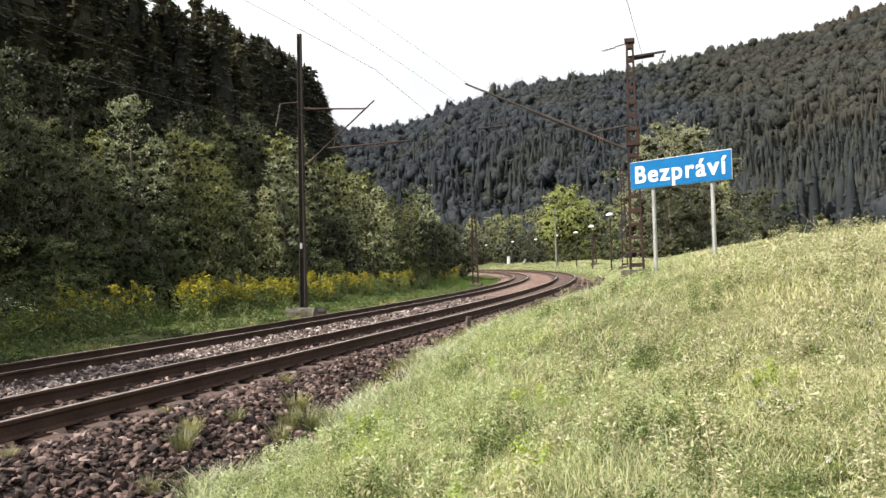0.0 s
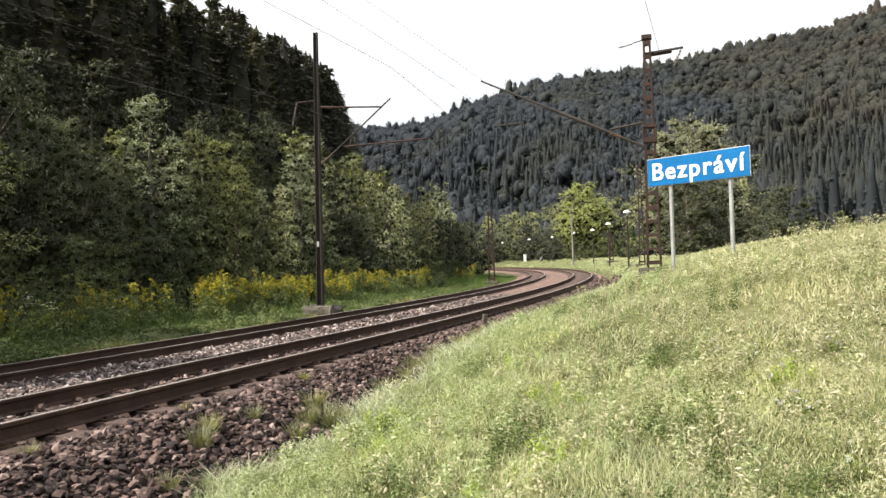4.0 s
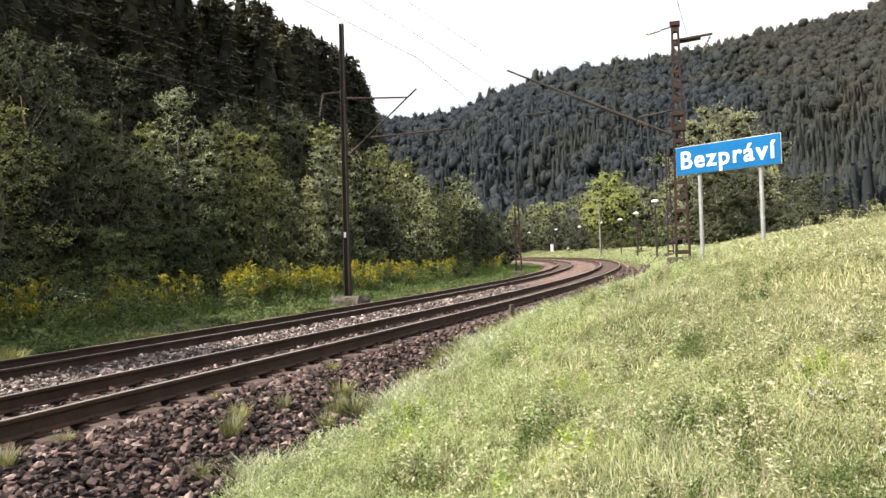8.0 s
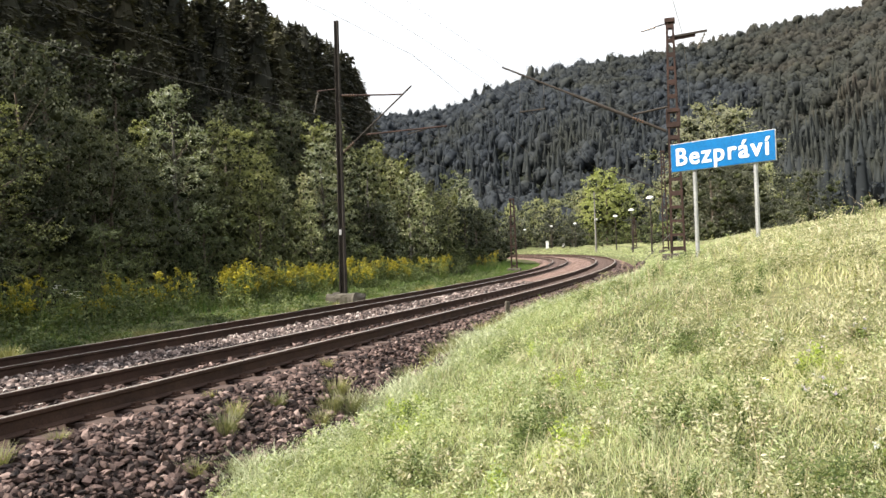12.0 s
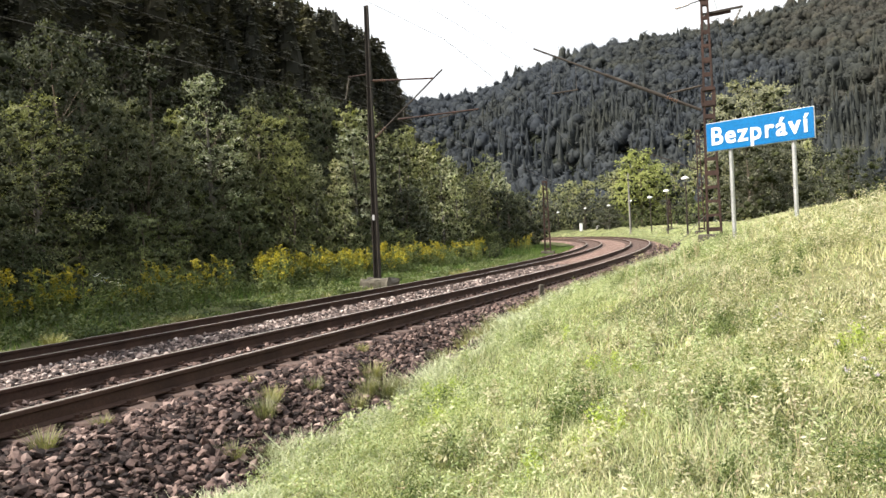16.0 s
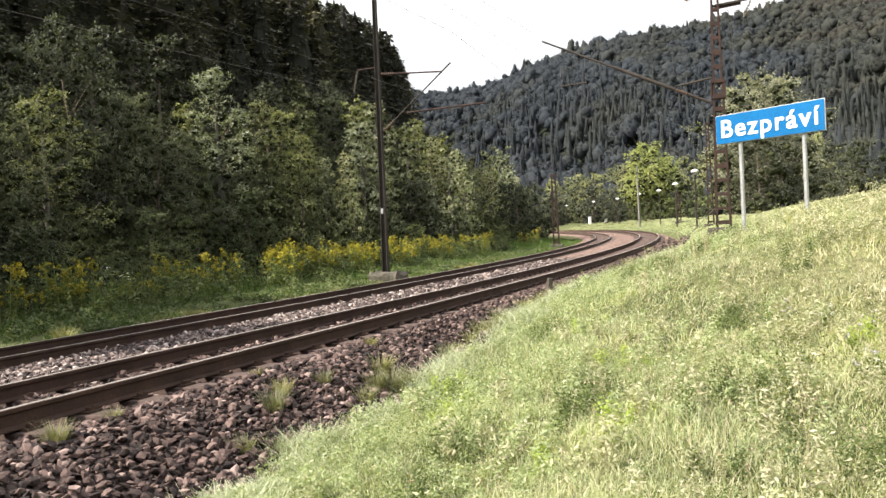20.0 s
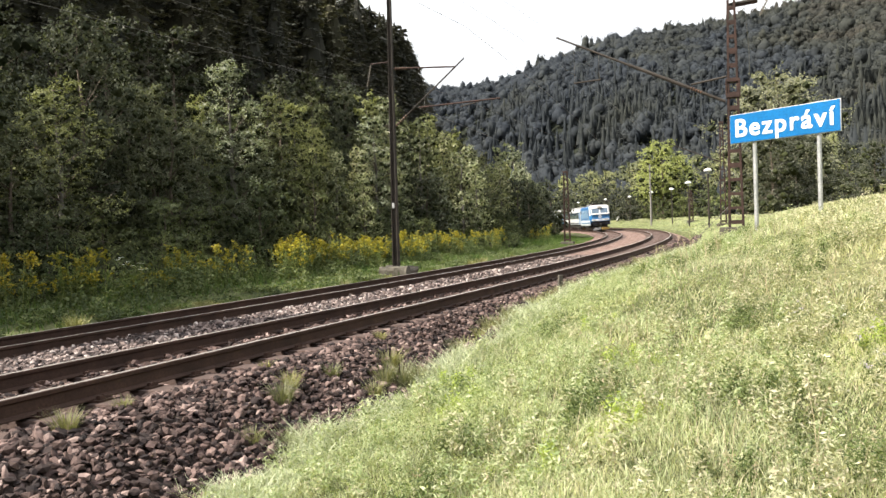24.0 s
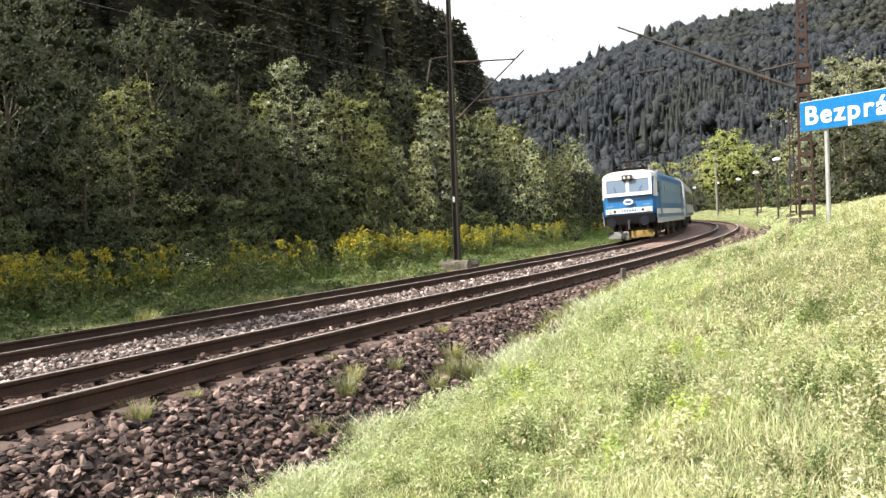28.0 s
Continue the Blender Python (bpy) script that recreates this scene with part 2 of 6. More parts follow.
SEED_HEAD = leafy("seed_head", [(0.22, 0.18, 0.13), (0.34, 0.3, 0.22), (0.48, 0.43, 0.34)], 0.2, 0.8)
PALE_BLADE = leafy("pale_edge_grass", [(0.1995, 0.2421, 0.143), (0.3391, 0.3704, 0.264), (0.4588, 0.4733, 0.374)], 0.15, 0.8)
TUFT_GRASS = leafy("tuft_grass", [(0.12, 0.13, 0.055), (0.2, 0.2, 0.1), (0.29, 0.27, 0.15)], 0.25, 0.7)
TALL_WEED = leafy("verge_weed", [(0.06016, 0.08265, 0.0286), (0.1029, 0.135, 0.04719), (0.1584, 0.186, 0.07137), (0.2384, 0.249, 0.1071)], 0.3, 0.6, 0.2, 0.2, 0.8)
BIRCH_LEAF = leafy("birch_leaf", [(0.09952, 0.1187, 0.05185), (0.1454, 0.1629, 0.07752), (0.197, 0.2077, 0.1073), (0.2565, 0.2523, 0.1484)], 0.25, 0.75, 0.1, 0.38, 0.9, even=0.65)
# The palest leaf colour here paints the glints of sun on the leaves.
POPLAR_LEAF = leafy("poplar_leaf", [(0.1345, 0.1675, 0.08154), (0.2176, 0.243, 0.1359), (0.2888, 0.301, 0.1908), (0.4321, 0.4259, 0.3276)], 0.25, 0.45, 0.35, 0.2, 0.7)
SALLOW_LEAF = leafy("sallow_leaf", [(0.05242, 0.06577, 0.04189), (0.07733, 0.09063, 0.0599), (0.106, 0.1145, 0.08078), (0.1495, 0.1481, 0.1209)], 0.25, 0.75, 0.1, 0.42, 0.9, even=0.65)
BUSH_LEAF = leafy("bush_leaf", [(0.04012, 0.05809, 0.02566), (0.07415, 0.09382, 0.04301), (0.1158, 0.1321, 0.06371), (0.1695, 0.1794, 0.1034)], 0.25, 0.75, 0.1, 0.3, 1.1, even=0.65)
MAPLE_LEAF = leafy("maple_leaf", [(0.022, 0.027, 0.019), (0.04, 0.047, 0.032), (0.07, 0.076, 0.055), (0.11, 0.112, 0.09)], 0.15, 0.45, 0.3, 0.2, 0.6)
DARK_LEAF = leafy("hornbeam_leaf", [(0.03689, 0.0448, 0.028), (0.06035, 0.07008, 0.04208), (0.09231, 0.09792, 0.05952), (0.134, 0.1336, 0.09104)], 0.2, 0.55, 0.15, 0.3, 0.6, even=0.65)
SHADE_LEAF = leafy("shade_leaf", [(0.02269, 0.02806, 0.01294), (0.03403, 0.0395, 0.01906), (0.04538, 0.04975, 0.02594)], 0.15, 0.8, 0.1, 0.2, 2.5)
WILLOW_LEAF = leafy("willow_leaf", [(0.1603, 0.1719, 0.1013), (0.2322, 0.2419, 0.1492), (0.3218, 0.3142, 0.2117), (0.4181, 0.3936, 0.2869)], 0.3, 0.5, 0.25, 0.2, 0.5, even=0.65)
ROADSIDE_LEAF = leafy("roadside_leaf", [(0.1148, 0.132, 0.0715), (0.1688, 0.1848, 0.1014), (0.2295, 0.2376, 0.1365), (0.297, 0.2904, 0.182)], 0.25, 0.6, 0.15, 0.35, 0.5, even=0.5)
LIME_LEAF = leafy("lime_leaf", [(0.176, 0.2161, 0.06196), (0.2934, 0.3203, 0.1114), (0.4109, 0.4143, 0.1855)], 0.4, 0.5, 0.2, 0.1, 0.4, even=0.65)
NEEDLE = leafy("spruce_needle", [(0.05162, 0.0532, 0.04211), (0.08613, 0.08422, 0.06508), (0.1377, 0.1298, 0.0994)], 0.1, 0.7, 0.15, 0.25, 0.35, even=0.65)
SHADE_NEEDLE = leafy("shade_needle", [(0.03072, 0.03146, 0.02552), (0.0512, 0.04944, 0.03944)], 0.05, 0.9, 0.05, 0.2)
GOLD = leafy("goldenrod_flower", [(0.2183, 0.1878, 0.01793), (0.3513, 0.2916, 0.02686), (0.2541, 0.2592, 0.04479)], 0.25, 0.7)
VIOLET = leafy("violet_petal", [(0.4, 0.34, 0.5), (0.52, 0.47, 0.6)], 0.25, 0.7)
WHITE_PETAL = leafy("white_petal", [(0.7, 0.7, 0.66), (0.8, 0.8, 0.76)], 0.2, 0.7)
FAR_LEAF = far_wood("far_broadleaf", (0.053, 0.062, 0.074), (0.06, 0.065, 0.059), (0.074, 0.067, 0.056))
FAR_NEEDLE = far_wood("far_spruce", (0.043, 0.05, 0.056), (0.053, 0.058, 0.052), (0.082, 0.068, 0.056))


# ---- the line of the railway and the lie of the land ----
STEP = 0.5
S_LINE = np.arange(-700, 900, STEP)
BEND = np.where(S_LINE >= 17.8, -0.00299, 0.0287 - 0.03169 * (S_LINE + 37.37) / 55.16)
BEND[(S_LINE < 0) | (S_LINE > 330)] = 0
HEAD = np.cumsum(BEND) * STEP
I0 = int(720 / STEP)                   # the station 20 m along
HEAD += radians(19.5) - HEAD[I0]
MIDWAY = HEAD - BEND * STEP / 2
X_LINE, Y_LINE = np.cumsum(np.sin(MIDWAY)) * STEP, np.cumsum(np.cos(MIDWAY)) * STEP
X_LINE += -0.02 - X_LINE[I0]
Y_LINE += 18.83 - Y_LINE[I0]
FAR_TRACK, CANT, FALL = -4.18, 0.04, -0.00095     # u of the far track's middle; tilt across; fall along


def lay(s, u):
    """World x, y of a place s metres along the near track and u metres to its right."""
    s, u = np.asarray(s, float), np.asarray(u, float)
    h = np.interp(s, S_LINE, HEAD)
    near = np.minimum(u, 60.0)
    h2 = np.where(s < 16, radians(19.5), h)
    x = np.interp(s, S_LINE, X_LINE) + near * np.cos(h) + (u - near) * np.cos(h2)
    y = np.interp(s, S_LINE, Y_LINE) - near * np.sin(h) - (u - near) * np.sin(h2)
    return x, y


def heading(s):
    return float(np.interp(s, S_LINE, HEAD))


def rail_level(s, u):
    return CANT * np.asarray(u, float) + FALL * np.asarray(s, float)


def smooth(a, b, x):
    t = np.clip((x - a) / (b - a), 0, 1)
    return t * t * (3 - 2 * t)


def rough_ground(x, y):
    return (0.09 * np.sin(x * 1.1 + 0.6 * y) * np.sin(y * 0.8 - 0.5 * x) + 0.05 * np.sin(2.3 * x - 1.7 * y + 1) +
            0.03 * np.sin(4.1 * x + 3.3 * y))


RIDGE_AZ = (-60, -20, -5, 0.2, 5, 9, 12.5, 20, 26, 31, 60)
RIDGE_RISE = (0.10, 0.14, 0.158, 0.164, 0.192, 0.205, 0.211, 0.225, 0.234, 0.252, 0.29)


def ground(s, u):
    """Height of the land."""
    s, u = np.broadcast_arrays(np.asarray(s, float), np.asarray(u, float))
    x, y = lay(s, u)
    # the meadow bank on the right
    foot = -0.64 + 0.50 * smooth(8.5, 16, s)
    slope = 0.07 + 0.265 * smooth(1, 16, s) - 0.10 * smooth(45, 90, s)
    d = np.maximum(u - 2.3, 0)
    top = 5.6 + 0.6 * smooth(24, 40, s)
    up = top * (1 - np.exp(-((d / top) ** 2.2))) ** (1 / 2.2)
    right = foot + slope * up + 0.012 * np.maximum(d - top, 0) + rough_ground(x, y) * smooth(0.4, 2.5, d)
    # the verge and the wooded slope on the left
    e = np.maximum(-6.4 - u, 0)
    w = np.maximum(-12.5 - u, 0)
    left = -0.52 + 0.02 * e + 95 * (1 - np.exp(-0.50 * np.maximum(w - 1, 0) / 95)) + 0.5 * rough_ground(x, y) * smooth(0, 2, e)
    bed = -1.0
    z = np.where(u > 2.3, right, np.where(u < -6.4, left, bed))
    z = z + np.where((u > 1.7) & (u <= 2.3), (foot + 1.0) * (u - 1.7) / 0.6, 0) + \
        np.where((u < -5.8) & (u >= -6.4), (-0.52 + 1.0) * (-5.8 - u) / 0.6, 0)
    # the wooded hill across the valley
    r, az = np.hypot(x, y), np.degrees(np.arctan2(x, y))
    rise = np.interp(az, RIDGE_AZ, RIDGE_RISE)
    hill = rise * 640 * smooth(190, 700, r) * 1.0 - 0.05 * np.maximum(r - 700, 0)
    return z + FALL * np.clip(s, -50, 300) + np.maximum(hill, 0) * smooth(25, 110, u)


def spot(s, u, lift=0.0):
    x, y = lay(s, u)
    return Vector((float(x), float(y), float(ground(s, u)) + lift))


# ---- builders ----
def raw(name, verts, faces, mat=None):
    """A mesh from arrays of corners and of equal-sided faces."""
    verts, faces = np.asarray(verts, np.float32).reshape(-1, 3), np.asarray(faces, np.int32)
    me = bpy.data.meshes.new(name)
    k = faces.shape[1]
    me.vertices.add(len(verts))
    me.vertices.foreach_set("co", verts.ravel())
    me.loops.add(faces.size)
    me.loops.foreach_set("vertex_index", faces.ravel())
    me.polygons.add(len(faces))
    me.polygons.foreach_set("loop_start", np.arange(0, faces.size, k, dtype=np.int32))
    me.polygons.foreach_set("use_smooth", np.zeros(len(faces), bool))
    me.update(calc_edges=True)
    if mat:
        me.materials.append(mat)
    return me


def part(name, data, mat=None, parent=None, label=""):
    """A bmesh or a mesh as one object under a thing or part."""
    if isinstance(data, bmesh.types.BMesh):
        me = bpy.data.meshes.new(name)
        data.to_mesh(me)
        data.free()
    else:
        me = data
    if mat and not me.materials:
        me.materials.append(mat)
    ob = new(name, me)
    ob.parent = parent
    return tagged(ob, label)


def empty(name, m, label, category, group="", kind=""):
    ob = new(name)
    ob.empty_display_size = 0.3
    ob.matrix_world = m
    return tagged(ob, label, category, group, kind)


def add_box(bm, size, at, turn=None, bevel=0.0):
    r = bmesh.ops.create_cube(bm, size=1)
    m = Matrix.Translation(at) @ (turn if turn else Matrix()) @ Matrix.Diagonal((*size, 1))
    bmesh.ops.transform(bm, matrix=m, verts=r["verts"])
    if bevel:
        es = list({e for v in r["verts"] for e in v.link_edges})
        bmesh.ops.bevel(bm, geom=es, offset=bevel, segments=2, affect="EDGES", profile=0.7)


def add_rod(bm, a, b, r1, r2=None, sides=8):
    a, b = Vector(a), Vector(b)
    d = b - a
    m = Matrix.Translation((a + b) / 2) @ d.to_track_quat("Z", "Y").to_matrix().to_4x4()
    bmesh.ops.create_cone(bm, cap_ends=True, segments=sides, radius1=r1, radius2=r1 if r2 is None else r2, depth=d.length, matrix=m)


def box(size, at=(0, 0, 0), turn=None, bevel=0.0):
    bm = bmesh.new()
    add_box(bm, size, at, turn, bevel)
    return bm


def rod(a, b, r1, r2=None, sides=8):
    bm = bmesh.new()
    add_rod(bm, a, b, r1, r2, sides)
    return bm


def smooth_faces(me):
    me.polygons.foreach_set("use_smooth", np.ones(len(me.polygons), bool))
    return me


def sweep(profile, stations, close=True):
    """Corners and quads of a (u, z) outline carried along the line over rail level."""
    n, verts, faces = len(profile), [], []
    for s in stations:
        us = np.array([p[0] for p in profile])
        x, y = lay(s, us)
        z = np.array([p[1] for p in profile]) + FALL * s
        verts.append(np.stack([x, y, z], 1))
    for i in range(len(stations) - 1):
        for j in range(n if close else n - 1):
            k = (j + 1) % n
            faces.append((i * n + j, i * n + k, (i + 1) * n + k, (i + 1) * n + j))
    return np.concatenate(verts), faces
# ---- ground sheet ----
def build_ground():
    ss = np.concatenate([np.arange(-640, -40, 40), np.arange(-40, 60, 0.8), np.arange(60, 180, 3), np.arange(180, 761, 20)])
    us = np.concatenate([np.arange(-300, -60, 20), np.arange(-60, -13, 3), np.arange(-13, -5.8, 0.4), [-5.8, -4, -2, 0, 1.7],
                         np.arange(2.0, 14, 0.35), np.arange(14, 40, 3), np.arange(40, 901, 22)])
    S, U = np.meshgrid(ss, us, indexing="ij")
    x, y = lay(S, U)
    z = ground(S, U)
    n, m = S.shape
    i, j = np.meshgrid(np.arange(n - 1), np.arange(m - 1), indexing="ij")
    a = (i * m + j).ravel()
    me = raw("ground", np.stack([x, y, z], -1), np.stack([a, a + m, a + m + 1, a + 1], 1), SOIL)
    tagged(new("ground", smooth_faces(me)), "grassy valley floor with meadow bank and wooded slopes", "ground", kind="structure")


build_ground()

# ---- ballast ----
BED = [(-7.4, -0.95), (-6.1, -0.44), (-5.7, -0.41), (-4.95, -0.385), (-4.6, -0.385), (-3.75, -0.35), (-3.3, -0.315), (-2.1, -0.26), (-1.3, -0.25), (-0.95, -0.285), (-0.5, -0.275), (0.5, -0.24), (0.95, -0.215), (1.28, -0.165), (1.5, -0.155), (1.8, -0.235), (3.3, -0.93), (3.3, -1.3), (-7.4, -1.3)]
STATIONS = [-30 + 2.0 * i for i in range(115)]
v, f = sweep(BED, STATIONS)
bed = tagged(new("ballast_bed", raw("ballast_bed", v, f, GRAVEL)), "bed of reddish-brown crushed stone under the tracks", "ballast", kind="structure")


def bed_level(u):
    return np.interp(u, [p[0] for p in BED[:-2]], [p[1] for p in BED[:-2]])


# ---- tracks ----
RAIL = [(-0.075, -0.172), (0.075, -0.172), (0.075, -0.160), (0.012, -0.143), (0.009, -0.050), (0.035, -0.036),
        (0.036, -0.006), (0.030, -0.001), (-0.030, -0.001), (-0.036, -0.006), (-0.035, -0.036), (-0.009, -0.050), (-0.012, -0.143), (-0.075, -0.160)]


def sleeper_mesh():
    bm = bmesh.new()
    add_box(bm, (2.42, 0.28, 0.19), (0, 0, -0.275), bevel=0.02)
    me = bpy.data.meshes.new("sleeper")
    bm.to_mesh(me)
    bm.free()
    me.materials.append(CONCRETE)
    return me


def fastening_mesh():
    bm = bmesh.new()
    add_box(bm, (0.30, 0.16, 0.018), (0, 0, -0.17))
    for side in (-1, 1):
        add_box(bm, (0.05, 0.09, 0.035), (side * 0.105, 0, -0.145))
        add_rod(bm, (side * 0.112, 0, -0.16), (side * 0.112, 0, -0.118), 0.014, sides=6)
    me = bpy.data.meshes.new("rail_fastening")
    bm.to_mesh(me)
    bm.free()
    me.materials.append(RUST)
    return me


SLEEPER, FASTENING = sleeper_mesh(), fastening_mesh()


def track(mid, label, near):
    th = empty("railway_track", Matrix(), label, "railway track", "double track")
    for off in (0.75, -0.75):
        st = [-30 + 1.0 * i for i in range(226)]
        lift = rail_level(0, mid + off) + (0.014 if mid == 0 and off > 0 else 0)
        v, f = sweep([(mid + off + a, b + lift) for a, b in RAIL], st)
        part("rail", raw("rail", v, f, RUST), None, th, "rusty steel rail with a polished top")
        v, f = sweep([(mid + off + a, lift + b) for a, b in ((-0.024, 0.0005), (0.026, 0.0005))], st, close=False)
        part("running_surface", raw("running_surface", v, f, SHINE), None, th)
    for k in range(262):
        s = 0.3 + 0.6 * k
        x, y = lay(s, mid)
        m = Matrix.Translation((float(x), float(y), float(rail_level(s, mid)))) @ pose(0, 0, 0, 0, -math.degrees(math.atan(CANT)), -math.degrees(heading(s)))
        ob = new("sleeper", SLEEPER)
        ob.parent, ob.matrix_world = th, m
        if s < near:
            for off in (0.75, -0.75):
                fs = new("rail_fastening", FASTENING)
                fs.parent, fs.matrix_world = th, m @ Matrix.Translation((off, 0, 0))
    return th


track(0.0, "near railway track with concrete sleepers and rusty rails", 60)
track(FAR_TRACK, "far railway track with concrete sleepers and rusty rails", 36)


# ---- name board ----
def letters(text, size, fat_x, fat_z, depth):
    """Raised bold lettering: the strokes thickened across and upwards by laying shifted copies over one another."""
    cu = bpy.data.curves.new("lettering", "FONT")
    cu.body, cu.size, cu.extrude, cu.align_x, cu.resolution_u, cu.space_character = text, size, depth, "CENTER", 4, 1.15
    tmp = new("lettering_tmp", cu)
    bpy.context.view_layer.update()
    one = bpy.data.meshes.new_from_object(tmp.evaluated_get(bpy.context.evaluated_depsgraph_get()))
    bpy.data.objects.remove(tmp)
    bm = bmesh.new()
    for k in range(9):
        c = one.copy()
        c.transform(Matrix.Translation((fat_x * (k % 3 - 1), fat_z * (k // 3 - 1), 0.0002 * k)))
        bm.from_mesh(c)
        bpy.data.meshes.remove(c)
    me = bpy.data.meshes.new("lettering")
    bm.to_mesh(me)
    bm.free()
    return me


def name_board():
    a, b = Vector((4.88, 17.33, 0)), Vector((6.34, 15.40, 0))
    mid, along = (a + b) / 2, (b - a).normalized()
    W, H, top = (b - a).length, 0.60, 3.355
    m = Matrix.Translation((mid.x, mid.y, 0)) @ Matrix.Rotation(math.atan2(along.y, along.x), 4, "Z")
    th = empty("station_name_board", m, "blue station name board with white lettering on two steel posts", "station sign")
    panel = part("panel", box((W, 0.03, H), (0, 0, top - H / 2), bevel=0.012), GALV, th, "white-edged aluminium panel")
    part("face", box((W - 0.024, 0.008, H - 0.024), (0, -0.0185, top - H / 2), bevel=0.003), SIGN_BLUE, panel, "blue enamel face")
    me = letters("Bezpráví", 0.515, 0.0085, 0.0075, 0.004)
    w = max(v.co.x for v in me.vertices) - min(v.co.x for v in me.vertices)
    sx = 2.17 / w
    lt = part("lettering", me, SIGN_WHITE, panel, "bold white letters")
    lt.matrix_local = Matrix.Translation((0.0, -0.027, top - H + 0.135)) @ Matrix.Rotation(radians(90), 4, "X") @ Matrix.Diagonal((sx, 1.0, 1, 1))
    for fx, z0 in ((-0.28, 0.4), (0.30, 0.7)):
        post = part("post", rod((fx * W, 0.06, z0), (fx * W, 0.06, top - 0.1), 0.042, sides=14), GALV, th, "grey galvanised post")
        for dz in (0.12, 0.46):
            part("clamp", box((0.13, 0.075, 0.04), (fx * W, 0.045, top - dz), bevel=0.006), GALV, post)
    return th


name_board()


# ---- overhead line ----
def insulator(parent, a, b, mat=CERAMIC, r=0.055, n=6):
    a, b = Vector(a), Vector(b)
    bm = bmesh.new()
    add_rod(bm, a, b, r * 0.35, sides=8)
    for i in range(n):
        c = a.lerp(b, (i + 0.7) / (n + 0.4))
        d = (b - a).normalized() * 0.02
        add_rod(bm, c - d, c + d, r, r * 0.5, 10)
    part("insulator", bm, mat, parent, "ribbed insulator")


def lattice_mast(s, u, top, w0, w1, label, detail=True, arm=True, side=-1):
    """A riveted lattice mast; its x axis points across the track."""
    p = spot(s, u)
    th = empty("lattice_mast", Matrix.Translation(p) @ pose(0, 0, 0, 0, 0, -math.degrees(heading(s))), label, "catenary mast", "lattice masts")
    H = top - p.z
    wd = lambda z: w0 + (w1 - w0) * max(0.0, z) / H
    part("footing", box((w0 + 0.5, w0 + 0.5, 0.8), (0, 0, -0.14), bevel=0.03), OLD_CONCRETE, th, "weathered concrete footing")
    t = 0.068 if detail else 0.075
    for sx in (-1, 1):
        for sy in (-1, 1):
            bm = bmesh.new()
            for dx, dy in ((t, 0.012), (0.012, t)):
                a0, a1 = wd(0) / 2, wd(H) / 2
                r = bmesh.ops.create_cube(bm, size=1)
                for v in r["verts"]:
                    k = a1 if v.co.z > 0 else a0
                    v.co = Vector((sx * (k - (0.5 - v.co.x * sx) * dx), sy * (k - (0.5 - v.co.y * sy) * dy), H if v.co.z > 0 else 0.0))
            part("leg", bm, MAST_RUST, th)
    z, k = 0.42, 0
    step = 0.46 if detail else 0.8
    while z < H - 0.1:
        w = wd(z)
        tall = 0.13 if k % 4 == 0 else 0.085
        for q in range(4):
            tr = Matrix.Rotation(q * math.pi / 2, 4, "Z")
            part("batten", box((w - 0.01, 0.012, tall), tr @ Vector((0, -w / 2 + 0.004, z)), tr), MAST_RUST, th)
        z, k = z + step, k + 1
    part("cap", box((w1 + 0.08, w1 + 0.08, 0.14), (0, 0, H), bevel=0.01), MAST_RUST, th)
    return th, H


def right_mast():
    th, H = lattice_mast(30.0, 4.73, 8.62, 0.50, 0.25, "tall rusty riveted lattice mast carrying a long boom")
    z0 = th.matrix_world.translation.z
    lv = lambda z: z - z0
    for dz, hh in ((5.12, 0.10), (5.62, 0.10)):
        part("clamp_plate", box((0.44, 0.42, hh), (0, 0, lv(dz)), bevel=0.01), MAST_RUST, th)
    for sx in (-0.2, 0.2):
        part("clamp_post", box((0.05, 0.4, 0.5), (sx, 0, lv(5.37)), bevel=0.008), MAST_RUST, th)
    boom = part("boom", rod((-0.24, 0, lv(4.98)), (-5.75, 0, lv(7.69)), 0.05, 0.03), MAST_DARK, th, "long slanting boom over the track")
    part("boom_sleeve", rod((-1.35, 0.0, lv(5.526)), (-3.3, 0.0, lv(6.485)), 0.06, 0.055), MAST_DARK, boom)
    part("strut", rod((-0.15, 0, lv(5.78)), (-1.3, 0, lv(5.62)), 0.035), MAST_DARK, th)
    insulator(boom, (-0.95, 0, lv(5.33)), (-1.35, 0, lv(5.526)), CERAMIC, 0.07, 5)
    part("steady_arm", rod((-5.17, 0, lv(6.05)), (-4.26, 0, lv(6.09)), 0.028, sides=6), MAST_DARK, th, "dark steady arm holding the contact wire")
    part("hanger", rod((-4.3, 0, lv(6.09)), (-4.3, 0, lv(6.96)), 0.006, sides=4), CABLE, th)
    part("hanger", rod((-5.15, 0, lv(6.05)), (-5.15, 0, lv(7.38)), 0.006, sides=4), CABLE, th)
    arm = part("top_arm", box((1.25, 0.08, 0.07), (0.55, 0, lv(8.12)), Matrix.Rotation(radians(-4), 4, "Y"), 0.008), MAST_DARK, th)
    part("arm_plate", box((0.8, 0.05, 0.14), (0.4, 0.03, lv(8.06)), Matrix.Rotation(radians(-4), 4, "Y"), 0.008), MAST_RUST, th)
    insulator(arm, (1.1, 0, lv(8.1)), (0.86, 0.1, lv(7.62)), CERAMIC_PALE, 0.06, 5)
    part("bracket", rod((-0.08, 0, lv(8.55)), (-0.5, -0.2, lv(8.42)), 0.02), MAST_DARK, th)
    insulator(th, (-0.45, -0.2, lv(8.42)), (-0.9, -0.4, lv(8.28)), CERAMIC, 0.055, 5)
    part("guy_wire", rod((-0.2, -0.1, 0.95), (-1.3, -0.3, -0.15), 0.009, sides=6), CABLE, th)


